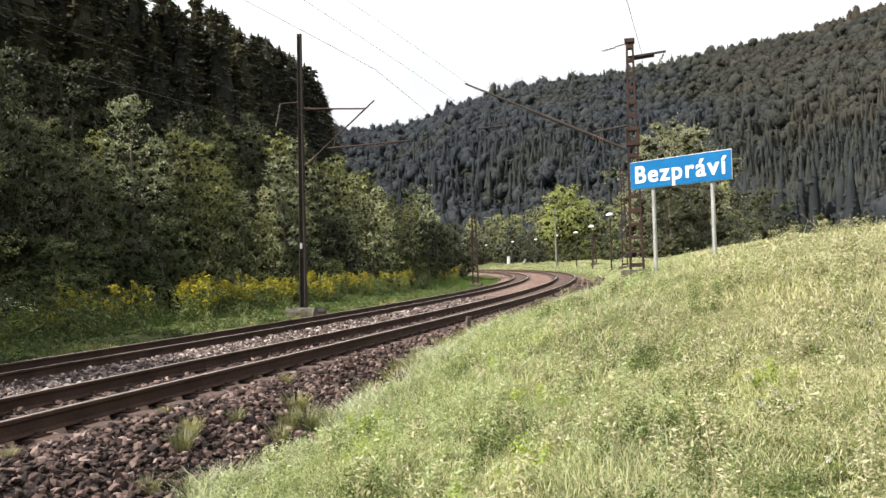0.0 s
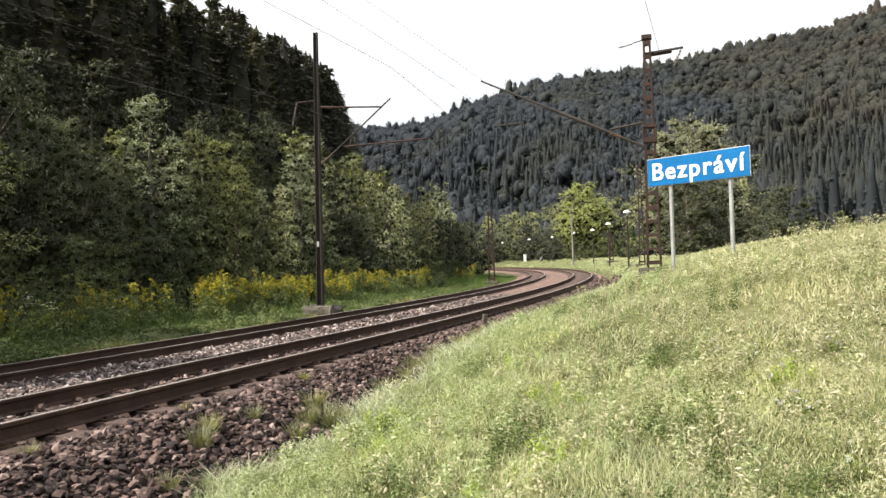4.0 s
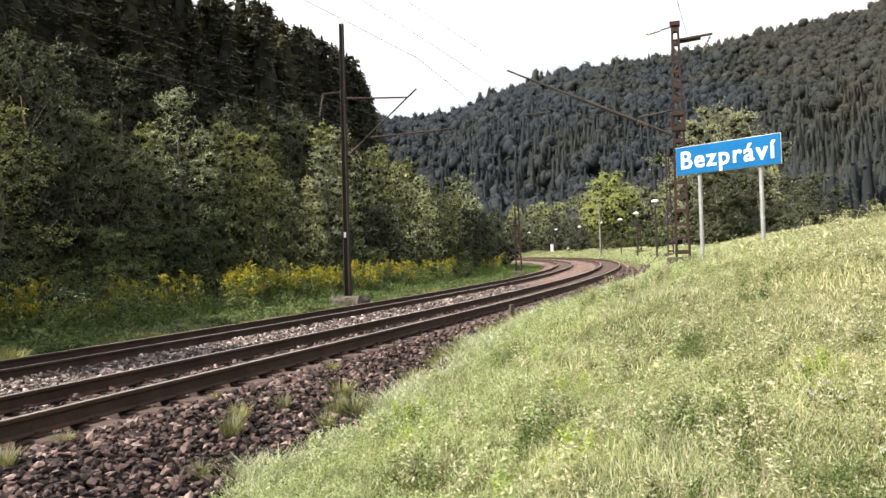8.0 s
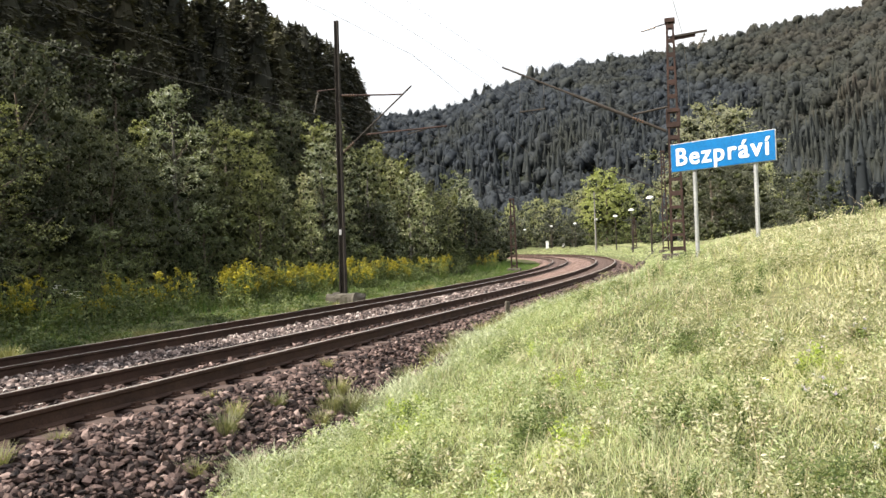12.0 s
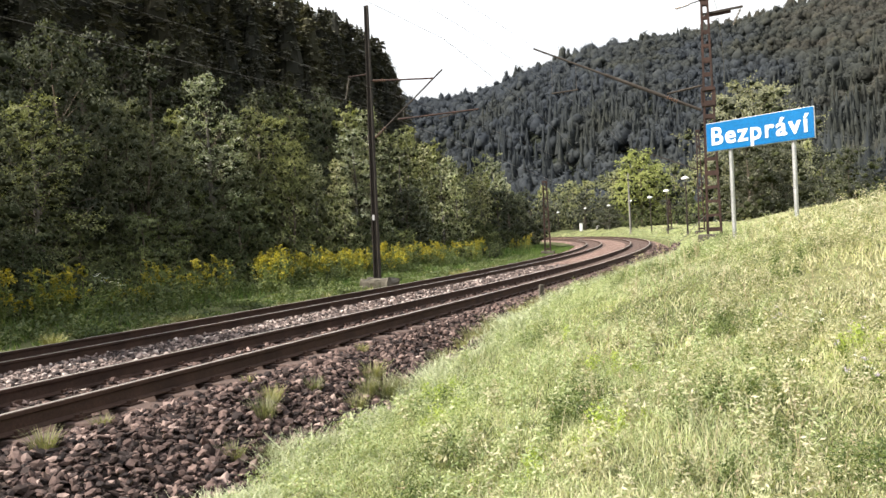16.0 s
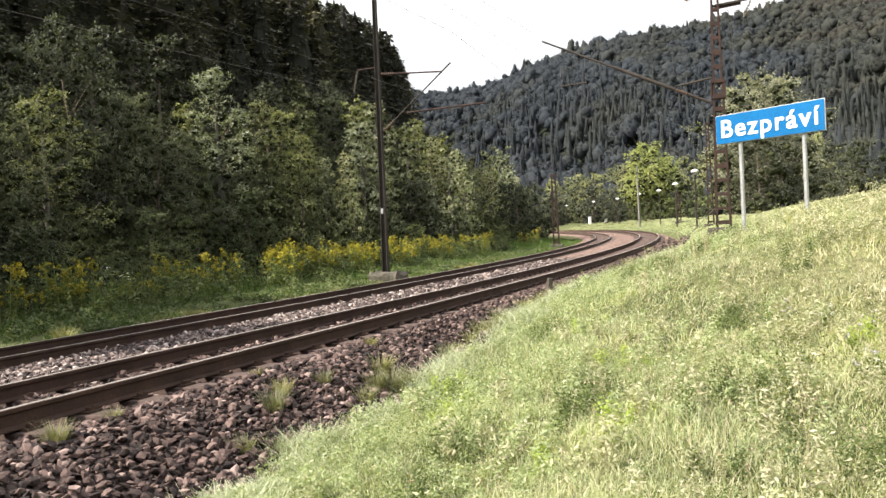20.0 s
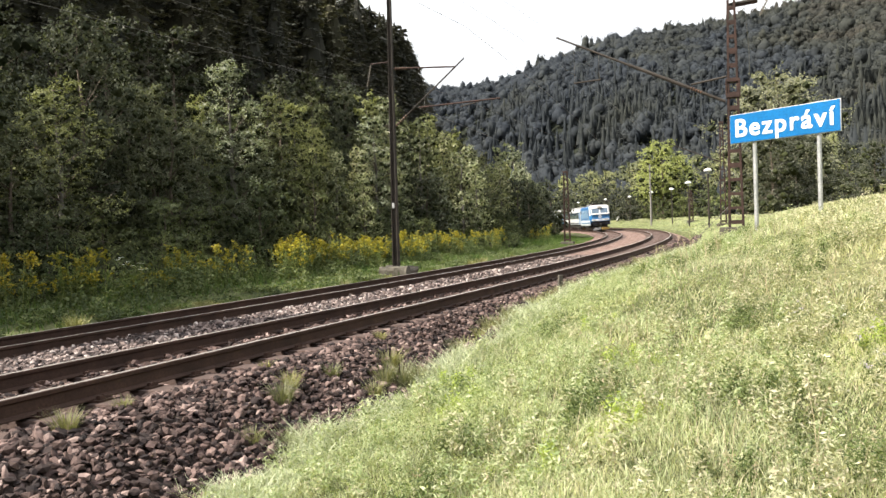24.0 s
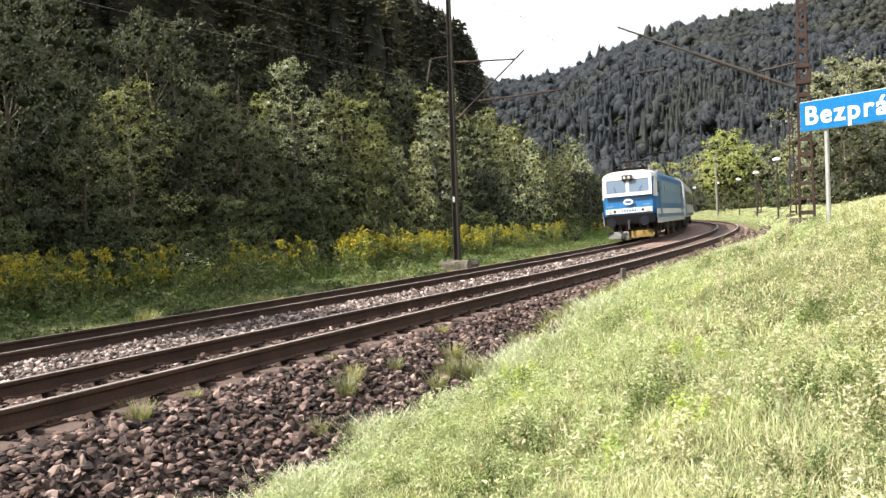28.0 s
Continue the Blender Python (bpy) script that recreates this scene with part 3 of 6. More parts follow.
right_mast()
for s, u, top in ((68.0, 4.75, 8.5), (108.0, 6.1, 4.6), (66.3, -7.15, 5.2)):
    th, H = lattice_mast(s, u, top, 0.5 if u > 0 else 0.52, 0.24 if u > 0 else 0.34,
                         "rusty lattice mast further along the line" if u > 0 else "short lattice mast beside the verge", False)
    if top > 8:
        part("boom", rod((-0.2, 0, H - 3), (-4.6, 0, H - 1.1), 0.05, 0.03), MAST_DARK, th)


def left_mast():
    s, u = 29.4, FAR_TRACK - 3.05
    p = spot(s, u)
    th = empty("steel_mast", Matrix.Translation(p) @ pose(0, 0, 0, 0, 0.6, -math.degrees(heading(s))), "slim brown steel mast with short bracket arms on a concrete block", "catenary mast")
    lv = lambda z: z - p.z
    bm = bmesh.new()
    # an H section, tapering upwards
    quarter = [(0.096, 0.095), (0.074, 0.095), (0.074, 0.009)]
    outline = [(x, y) for x, y in quarter] + [(-x, y) for x, y in reversed(quarter)] + [(-x, -y) for x, y in quarter] + [(x, -y) for x, y in reversed(quarter)]
    lower = [bm.verts.new((x * 1.15, y * 1.15, 0.1)) for x, y in outline]
    upper = [bm.verts.new((x * 0.72, y * 0.72, lv(9.95))) for x, y in outline]
    for i in range(12):
        bm.faces.new((lower[i], lower[(i + 1) % 12], upper[(i + 1) % 12], upper[i]))
    bm.faces.new(upper)
    bmesh.ops.recalc_face_normals(bm, faces=bm.faces)
    part("pole", bm, MAST_DARK, th, "tapered steel section")
    bm = bmesh.new()
    add_box(bm, (1.2, 0.95, 0.62), (0.05, 0, 0.03), bevel=0.12)
    bmesh.ops.subdivide_edges(bm, edges=[e for e in bm.edges if e.calc_length() > 0.4], cuts=4, use_grid_fill=True)
    for v in bm.verts:
        v.co += Vector((noise.noise(v.co * 3), noise.noise(v.co * 3 + Vector((5, 0, 0))), noise.noise(v.co * 4))) * 0.11
    part("footing", bm, OLD_CONCRETE, th, "broken weathered concrete block")
    tube = part("top_tube", rod((0.1, 0, lv(7.16)), (2.55, 0, lv(7.0)), 0.03), MAST_RUST, th)
    insulator(tube, (0.15, 0, lv(7.157)), (0.7, 0, lv(7.12)), CERAMIC, 0.055, 6)
    diag = part("diagonal_tube", rod((0.1, 0, lv(5.0)), (2.9, 0, lv(7.28)), 0.03), MAST_DARK, th)
    insulator(diag, (0.15, 0, lv(5.04)), (0.62, 0, lv(5.423)), CERAMIC, 0.055, 6)
    part("registration_tube", rod((1.1, 0, lv(5.65)), (4.2, 0, lv(5.74)), 0.03), MAST_RUST, th, "reddish registration tube")
    part("dropper", rod((1.35, 0, lv(6.02)), (1.3, 0, lv(5.66)), 0.012, sides=5), CABLE, th)
    part("steady_arm", rod((3.6, 0, lv(5.72)), (2.7, 0, lv(5.55)), 0.02, sides=6), MAST_DARK, th)
    rear = part("rear_bracket", rod((-0.05, 0, lv(7.42)), (-0.85, 0, lv(7.40)), 0.025), MAST_RUST, th)
    insulator(rear, (-0.82, 0, lv(7.38)), (-1.0, 0, lv(6.6)), CERAMIC_PALE, 0.05, 7)
    part("number_plate", box((0.09, 0.015, 0.2), (0.0, -0.125, lv(2.1)), bevel=0.004), GALV, th, "small grey plate")
    return th


left_mast()


def hung_wire(name, points, r, label):
    """A wire through (s, u, z) supports, sagging between them."""
    cu = bpy.data.curves.new(name, "CURVE")
    cu.dimensions, cu.bevel_depth, cu.bevel_resolution = "3D", r, 1
    co = []
    for (s0, u0, z0), (s1, u1, z1) in zip(points, points[1:]):
        sag = 0.00016 * (s1 - s0) ** 2 if "messenger" in name or "feeder" in name else 0.00002 * (s1 - s0) ** 2
        for k in range(12):
            q = k / 12
            x, y = lay(s0 + (s1 - s0) * q, u0 + (u1 - u0) * q)
            co.append((float(x), float(y), z0 + (z1 - z0) * q - 4 * sag * q * (1 - q)))
    sp = cu.splines.new("POLY")
    sp.points.add(len(co) - 1)
    for pt, c in zip(sp.points, co):
        pt.co = (*c, 1)
    tmp = new(name + "_tmp", cu)
    bpy.context.view_layer.update()
    me = bpy.data.meshes.new_from_object(tmp.evaluated_get(bpy.context.evaluated_depsgraph_get()))
    bpy.data.objects.remove(tmp)
    me.materials.clear()
    me.materials.append(CABLE)
    tagged(new(name, me), label, "overhead wire", "overhead wires")


MASTS = (-32, 30, 68, 128, 190)
hung_wire("messenger_wire", [(s, -0.7, 7.5) for s in MASTS], 0.0028, "thin messenger wire hung above the near track")
hung_wire("contact_wire", [(s, 0.15 * (-1) ** k, 6.1 if s < 60 else 5.8) for k, s in enumerate(MASTS)], 0.0028, "thin copper contact wire above the near track")
hung_wire("messenger_wire", [(s, FAR_TRACK - 0.2, 8.5 if s < 60 else 7.3) for s in MASTS], 0.0065, "thin messenger wire hung above the far track")
hung_wire("contact_wire", [(s, FAR_TRACK + 0.15 * (-1) ** k, 5.75) for k, s in enumerate(MASTS)], 0.0028, "thin copper contact wire above the far track")
hung_wire("feeder_wire", [(-32, -7.9, 7.0), (29.4, -8.08, 6.55), (92, -8, 6.6)], 0.006, "dark feeder wire along the wooded side")
hung_wire("feeder_wire", [(-32, 3.0, 11.4), (30, 5.12, 8.14), (92, 6.0, 7.6)], 0.009, "dark feeder wire along the meadow side")


# ---- platform lamps and far small things ----
def platform_lamp(s, u, h):
    p = spot(s, u)
    th = empty("platform_lamp", Matrix.Translation(p) @ pose(0, 0, 0, 0, 0, -math.degrees(heading(s))), "slim grey platform lamp with a white mushroom head", "street lamp", "platform lamps")
    part("pole", rod((0, 0, -0.2), (0, 0, h), 0.085, 0.055, 10), MAST_DARK, th)
    part("collar", rod((0, 0, h - 0.25), (0, 0, h), 0.09, 0.09, 10), GALV, th)
    bm = bmesh.new()
    add_rod(bm, (0, 0, h), (0, 0, h + 0.12), 0.34, 0.33, 16)
    add_rod(bm, (0, 0, h + 0.12), (0, 0, h + 0.24), 0.33, 0.12, 16)
    part("head", bm, SIGN_WHITE, th, "white plastic lamp head")


for s, u, h in ((76, 4.2, 5.0), (98, 4.45, 5.0), (119, 5.4, 4.9), (141, 6.5, 4.9), (163, 7.7, 4.9), (186, 9.0, 4.9), (210, 10.0, 4.9)):
    platform_lamp(s, u, h)


def relay_cabinet(s, u, w, h, turn):
    th = empty("relay_cabinet", Matrix.Translation(spot(s, u)) @ pose(0, 0, 0, 0, 0, turn), "white metal relay cabinet beside the platform", "cabinet", "relay cabinets")
    part("plinth", box((w + 0.1, 0.6, 0.3), (0, 0, 0.0), bevel=0.02), OLD_CONCRETE, th)
    part("body", box((w, 0.5, h), (0, 0, 0.15 + h / 2), bevel=0.02), SIGN_WHITE, th)
    door = part("door", box((w - 0.12, 0.02, h - 0.16), (0, -0.262, 0.15 + h / 2), bevel=0.004), SIGN_WHITE, th)
    part("handle", box((0.03, 0.03, 0.16), (w * 0.3, -0.285, 0.15 + h / 2), bevel=0.006), GALV, door)
    part("roof", box((w + 0.12, 0.64, 0.07), (0, 0, 0.18 + h), bevel=0.015), GALV, th)


def pale_mast(s, u, h):
    th = empty("concrete_mast", Matrix.Translation(spot(s, u)) @ pose(0, 0, 0, 0, 0, -math.degrees(heading(s))), "slim pale concrete mast beside the platform lamps", "catenary mast")
    part("pole", rod((0, 0, -0.3), (0, 0, h), 0.15, 0.09, 10), PALE_CONCRETE, th, "pale weathered pole")
    part("collar", rod((0, 0, h - 1.2), (0, 0, h - 1.0), 0.2, sides=10), MAST_DARK, th)
    part("bracket", rod((0, 0, h - 1.1), (-2.6, 0, h - 0.7), 0.03, sides=6), MAST_DARK, th)


pale_mast(131, 4.4, 9.4)
relay_cabinet(185, 7.6, 0.6, 1.7, 4)
relay_cabinet(176, 8.7, 0.6, 0.9, -8)
# ---- plants ----
rng = np.random.default_rng(7)


def turned(n, up=0.6):
    """Random leaf frames: two unit axes for each of n leaves."""
    nrm = rng.normal(size=(n, 3))
    nrm[:, 2] = np.abs(nrm[:, 2]) + up
    nrm /= np.linalg.norm(nrm, axis=1, keepdims=True)
    a = np.cross(nrm, rng.normal(size=(n, 3)))
    a /= np.linalg.norm(a, axis=1, keepdims=True)
    return a, np.cross(nrm, a)


def leaves(at, size, wide=0.62, up=0.6, out=None, stray=0.3):
    """A pointed four-cornered leaf at each place; out: the ways they mostly face."""
    n = len(at)
    a, b = turned(n, up)
    if out is not None:
        nrm = out / (np.linalg.norm(out, axis=1, keepdims=True) + 1e-6) + rng.normal(size=(n, 3)) * stray
        nrm[:, 2] += 0.25
        nrm /= np.linalg.norm(nrm, axis=1, keepdims=True)
        a = np.cross(nrm, rng.normal(size=(n, 3)))
        a /= np.linalg.norm(a, axis=1, keepdims=True)
        b = np.cross(nrm, a)
    sz = (size * rng.uniform(0.65, 1.3, n))[:, None]
    v = np.stack([at - a * sz * 0.5, at + b * sz * wide * 0.5, at + a * sz * 0.5, at - b * sz * wide * 0.5], 1)
    return v.reshape(-1, 3), np.arange(4 * n).reshape(n, 4)


def trunk_mesh(name, h, r, limbs, mat, lean=0.0):
    """A tapered stem with limbs [(from, to, radius)] grown out of it, all one piece."""
    V, F, M = [], [], []
    pts = [np.array([lean * (k / 5) ** 2 * h + 0.03 * h * noise.noise((k, h, r)), 0.03 * h * noise.noise((h, k, 3 * r)), h * k / 5]) for k in range(6)]
    pts[0] = np.array([0, 0, -0.3])
    ang = np.arange(7) * 2 * np.pi / 7
    for k, p in enumerate(pts):
        V += [tuple(p + r * (1 - k / 5.3) * np.array([np.cos(a), np.sin(a), 0])) for a in ang]
    for k in range(5):
        for j in range(7):
            F.append((k * 7 + j, k * 7 + (j + 1) % 7, (k + 1) * 7 + (j + 1) % 7, (k + 1) * 7 + j))
            M.append(0)
    for a, b, lr in limbs:
        k = min(5, max(1, int(round(a[2] / h * 5))))
        n = len(V)
        root = pts[k]
        way = np.array(b) - root
        side = np.cross(way, (0.3, 0.2, 1.0))
        side = side / (np.linalg.norm(side) + 1e-6) * lr
        V += [tuple(root + side), tuple(root - side), tuple(np.array(b) - side * 0.2), tuple(np.array(b) + side * 0.2)]
        up = np.cross(side, way)
        up = up / (np.linalg.norm(up) + 1e-6) * lr
        V += [tuple(root + up), tuple(np.array(b) + up * 0.2)]
        F += [(n, n + 1, n + 2, n + 3), (n, n + 4, n + 5, n + 3), (n + 4, n + 1, n + 2, n + 5), (n, n + 1, k * 7, k * 7 + 1)]
        M += [1, 1, 1, 1]
    me = raw(name, V, F, mat)
    me.materials.append(BARK)
    me.polygons.foreach_set("material_index", np.array(M, np.int32))
    return smooth_faces(me)


# a small twelve-sided lump
LUMP = np.array([(x, y, z) for x in (-1, 1) for y in (-1, 1) for z in (-1, 1)] + [(2, 0, 0), (-2, 0, 0), (0, 2, 0), (0, -2, 0), (0, 0, 2), (0, 0, -2)]) / 1.85
LUMP_FACES = []
for a in range(3):
    for b in range(a + 1, 3):
        c = 3 - a - b
        for sa in (1, -1):
            for sb in (1, -1):
                tips = [8 + 2 * a + (sa < 0), 8 + 2 * b + (sb < 0)]
                ends = [sum(((1, 2, 4)[2 - ax]) * (sg > 0) for ax, sg in ((a, sa), (b, sb), (c, sc))) for sc in (1, -1)]
                LUMP_FACES.append((tips[0], ends[0], tips[1], ends[1]))
LUMP_FACES = np.array(LUMP_FACES)


def broadleaf(h, width, leaf, count, mat, bark, low=0.15, spire=1.0, stems=26, seed=0):
    """Meshes of a broad-leaved tree: (trunk, crown). Leafy clumps round rising limbs, with sprigs reaching out of them."""
    r = np.random.default_rng(seed)
    limbs, at, face, core = [], [], [], []
    for k in range(stems):
        q = (k + r.uniform(0, 1)) / stems
        z = h * (low + (1 - low) * q * 0.96)
        reach = width / 2 * (np.sin(np.pi * min(0.99, (q * 0.80 + 0.20)) ** spire) ** 0.7) * r.uniform(0.62, 1.05) + 0.06
        az = k * 2.4 + r.normal() * 0.4
        tip = np.array([np.cos(az) * reach, np.sin(az) * reach, z])
        base = np.array([0, 0, max(0.2, z - reach * 0.9)])
        limbs.append((Vector(base), Vector(tip), 0.005 * h * (1 - 0.7 * q) + 0.005))
        nsub = int(r.integers(2, 5))
        for j in range(nsub):
            f = r.uniform(0.45, 1.02)
            c = base * (1 - f) + tip * f + r.normal(size=3) * 0.075 * width * np.array([1, 1, 0.8])
            m = max(4, int(count / stems / nsub))
            size = width * r.uniform(0.07, 0.135) * (1.1 - 0.4 * q)
            d = r.normal(size=(m, 3))
            d[:, 2] = np.where((d[:, 2] < 0) & (r.uniform(size=m) < 0.55), -d[:, 2], d[:, 2])
            d /= np.linalg.norm(d, axis=1, keepdims=True) * r.uniform(0.8, 1.25, (m, 1))
            d *= np.array([1, 1, 0.85]) * size
            core.append((*c, size))
            at.append(c + d)
            face.append(d / width * 9 + (c + d) * np.array([1, 1, 0]) / width * 1.6)
            # sprigs
            for g in range(2):
                way = c * np.array([1, 1, 0]) / (reach + 0.1) + r.normal(size=3) * 0.5 + np.array([0, 0, 0.5 + 0.6 * q])
                way /= np.linalg.norm(way)
                m2 = max(3, m // 9)
                along = r.uniform(0.7, 1.0 + r.uniform(0.3, 1.1), (m2, 1))
                at.append(c + way * size * along + r.normal(size=(m2, 3)) * 0.06 * size)
                face.append(r.normal(size=(m2, 3)) * 0.6 + way)
    at = np.concatenate(at)
    at[:, 2] = np.maximum(at[:, 2], 0.15)
    v, f = leaves(at, leaf, out=np.concatenate(face), stray=0.65)
    # lumps inside each clump, coloured dark for the shade within the crown
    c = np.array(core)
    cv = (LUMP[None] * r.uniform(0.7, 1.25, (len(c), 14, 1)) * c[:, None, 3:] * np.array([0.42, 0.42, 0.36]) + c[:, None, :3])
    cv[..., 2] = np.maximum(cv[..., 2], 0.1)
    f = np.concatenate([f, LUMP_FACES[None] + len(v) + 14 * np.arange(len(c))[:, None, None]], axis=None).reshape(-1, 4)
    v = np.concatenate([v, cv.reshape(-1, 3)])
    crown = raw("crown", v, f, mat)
    crown.materials.append(SHADE_LEAF)
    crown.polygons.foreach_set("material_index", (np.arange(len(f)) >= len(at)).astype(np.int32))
    return trunk_mesh("trunk", h * 0.93, 0.018 * h + 0.01, limbs, bark), crown


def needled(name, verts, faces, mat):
    """A spruce crown: lighter twigs, and close boughs inside with the crown's shade in a dark second material."""
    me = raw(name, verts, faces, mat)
    me.materials.append(SHADE_NEEDLE)
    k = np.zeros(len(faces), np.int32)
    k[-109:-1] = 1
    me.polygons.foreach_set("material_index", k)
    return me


def spruce(h, seed, mat):
    """Meshes of a spruce: (trunk, crown) with drooping boughs of fine twigs all the way up."""
    r = np.random.default_rng(seed)
    V = []
    z = h * 0.2
    while z < h * 0.99:
        q = z / h
        az = r.uniform(0, 6.2832)
        L = ((1 - q) ** 0.75 * h * 0.255 + 0.10) * r.uniform(0.6, 1.2)
        d = np.array([np.cos(az), np.sin(az), 0])
        side = np.array([-d[1], d[0], 0])
        m = max(3, int(L / 0.33))
        for j in range(m):
            f = 0.38 + 0.62 * (j + 0.7) / m
            c = d * L * f + np.array([0, 0, z - 0.34 * L * f + 0.16 * L * f * f + r.normal() * 0.06])
            ln = 0.5 * r.uniform(0.7, 1.4)
            for sg in (-1, 1):
                e = d * 0.65 + side * sg * r.uniform(0.35, 0.95) + np.array([0, 0, r.uniform(-0.6, 0.05)])
                w = side * 0.5 * sg - d * 0.5 + np.array([0, 0, r.normal() * 0.3])
                V.append([c, c + e * ln * 0.5 + w * ln * 0.26, c + e * ln, c + e * ln * 0.5 - w * ln * 0.26])
        z += h * 0.0044 * (0.5 + 0.75 * (1 - q))
    # close boughs inside, coloured dark for inner shade, ring over ring
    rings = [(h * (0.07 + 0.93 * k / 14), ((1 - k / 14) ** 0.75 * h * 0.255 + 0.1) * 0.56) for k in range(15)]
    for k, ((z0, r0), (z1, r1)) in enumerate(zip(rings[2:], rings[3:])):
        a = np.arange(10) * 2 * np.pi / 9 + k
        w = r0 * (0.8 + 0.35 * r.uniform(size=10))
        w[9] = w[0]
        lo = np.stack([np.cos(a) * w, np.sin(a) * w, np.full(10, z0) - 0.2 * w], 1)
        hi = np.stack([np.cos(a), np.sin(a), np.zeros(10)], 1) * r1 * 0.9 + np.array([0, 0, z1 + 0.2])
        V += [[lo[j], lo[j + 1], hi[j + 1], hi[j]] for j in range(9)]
    V.append([[-0.05, 0, h - 0.7], [0.05, 0, h - 0.7], [0.02, 0, h + 0.25], [-0.02, 0, h + 0.25]])
    V = np.array(V)
    return trunk_mesh("trunk", h * 0.97, 0.014 * h, [], BARK), needled("crown", V.reshape(-1, 3), np.arange(len(V) * 4).reshape(-1, 4), mat)


def plant_tree(name, meshes, s, u, scale, label, category, group, squash=1.0):
    p = spot(s, u)
    th = empty(name, Matrix.Translation(p) @ pose(0, 0, 0, 0, 0, float(rng.uniform(0, 360))) @ Matrix.Diagonal((scale * squash, scale * squash, scale, 1)), label, category, group)
    part("trunk", meshes[0], None, th)
    part("crown", meshes[1], None, th)
    return th


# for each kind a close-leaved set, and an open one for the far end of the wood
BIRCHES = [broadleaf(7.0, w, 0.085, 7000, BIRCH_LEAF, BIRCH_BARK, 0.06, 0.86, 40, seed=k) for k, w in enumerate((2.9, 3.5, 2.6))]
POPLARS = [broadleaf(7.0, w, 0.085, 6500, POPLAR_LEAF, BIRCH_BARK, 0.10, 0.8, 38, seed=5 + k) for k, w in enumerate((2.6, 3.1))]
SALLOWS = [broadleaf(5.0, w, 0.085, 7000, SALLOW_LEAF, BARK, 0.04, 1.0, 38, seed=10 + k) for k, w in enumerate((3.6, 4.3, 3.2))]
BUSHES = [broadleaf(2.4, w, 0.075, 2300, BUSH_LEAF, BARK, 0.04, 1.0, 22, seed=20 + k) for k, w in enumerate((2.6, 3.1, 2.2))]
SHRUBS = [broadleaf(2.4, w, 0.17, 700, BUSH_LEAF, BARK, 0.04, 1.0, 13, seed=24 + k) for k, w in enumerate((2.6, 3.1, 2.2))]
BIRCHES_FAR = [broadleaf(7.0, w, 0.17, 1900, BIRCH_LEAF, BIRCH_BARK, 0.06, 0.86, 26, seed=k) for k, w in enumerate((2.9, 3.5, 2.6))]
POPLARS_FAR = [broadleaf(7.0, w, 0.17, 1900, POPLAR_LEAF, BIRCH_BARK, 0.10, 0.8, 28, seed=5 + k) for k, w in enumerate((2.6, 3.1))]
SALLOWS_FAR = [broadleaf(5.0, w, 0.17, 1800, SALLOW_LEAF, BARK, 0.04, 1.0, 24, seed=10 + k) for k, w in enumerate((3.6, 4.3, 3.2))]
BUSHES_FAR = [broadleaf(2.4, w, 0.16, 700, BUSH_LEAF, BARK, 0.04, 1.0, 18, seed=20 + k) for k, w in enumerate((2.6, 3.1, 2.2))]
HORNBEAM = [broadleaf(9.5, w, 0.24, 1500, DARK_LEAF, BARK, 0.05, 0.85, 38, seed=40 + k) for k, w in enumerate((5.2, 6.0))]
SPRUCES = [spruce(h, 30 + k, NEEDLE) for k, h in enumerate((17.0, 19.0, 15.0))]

# front rank of bushes, then sallows and birches, dark hornbeams, then the spruces up the slope
def rank(s0, s1, step, u0, jitter, choose):
    s = s0
    while s < s1:
        name, near, far, lo, hi, label, category, group = choose()
        near = near if s < 50 else far
        plant_tree(name, near[int(rng.integers(0, len(near)))], s, u0 + rng.normal() * jitter, rng.uniform(lo, hi), label, category, group)
        s += rng.uniform(0.75, 1.25) * step * (1 if s < 60 else 1.5)


bush_kind = lambda lo, hi: (lambda: ("bush", BUSHES, BUSHES_FAR, lo, hi, "dense dark green bush at the foot of the slope", "bush", "bushes on the verge"))
BIRCH_KIND = ("birch", BIRCHES, BIRCHES_FAR, 0.62, 1.0, "slender young birch with pale bark", "tree", "young trees")
POPLAR_KIND = ("poplar", POPLARS, POPLARS_FAR, 0.78, 1.08, "slim poplar with silvery leaves, glints put into their colour", "tree", "young trees")
SALLOW_KIND = ("sallow", SALLOWS, SALLOWS_FAR, 0.7, 1.15, "grey-green sallow with a rounded leafy crown", "tree", "young trees")
HORN_KIND = ("hornbeam", HORNBEAM, HORNBEAM, 0.6, 0.85, "broad dark hornbeam on the slope", "tree", "hornbeams")


def young_tree(birch, poplar):
    q = rng.uniform()
    return BIRCH_KIND if q < birch else POPLAR_KIND if q < birch + poplar else SALLOW_KIND


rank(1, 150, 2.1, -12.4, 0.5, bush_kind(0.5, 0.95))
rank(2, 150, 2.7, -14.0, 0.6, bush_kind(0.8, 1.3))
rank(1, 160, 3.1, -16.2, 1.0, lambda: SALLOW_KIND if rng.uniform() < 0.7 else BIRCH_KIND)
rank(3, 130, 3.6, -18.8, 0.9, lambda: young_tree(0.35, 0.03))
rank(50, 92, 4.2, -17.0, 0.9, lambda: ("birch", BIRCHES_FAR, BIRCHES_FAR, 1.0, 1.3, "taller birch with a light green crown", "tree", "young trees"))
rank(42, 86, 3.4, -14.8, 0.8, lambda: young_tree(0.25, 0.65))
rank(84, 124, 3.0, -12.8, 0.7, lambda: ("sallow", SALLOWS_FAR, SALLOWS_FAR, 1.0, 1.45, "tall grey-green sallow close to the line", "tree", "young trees"))
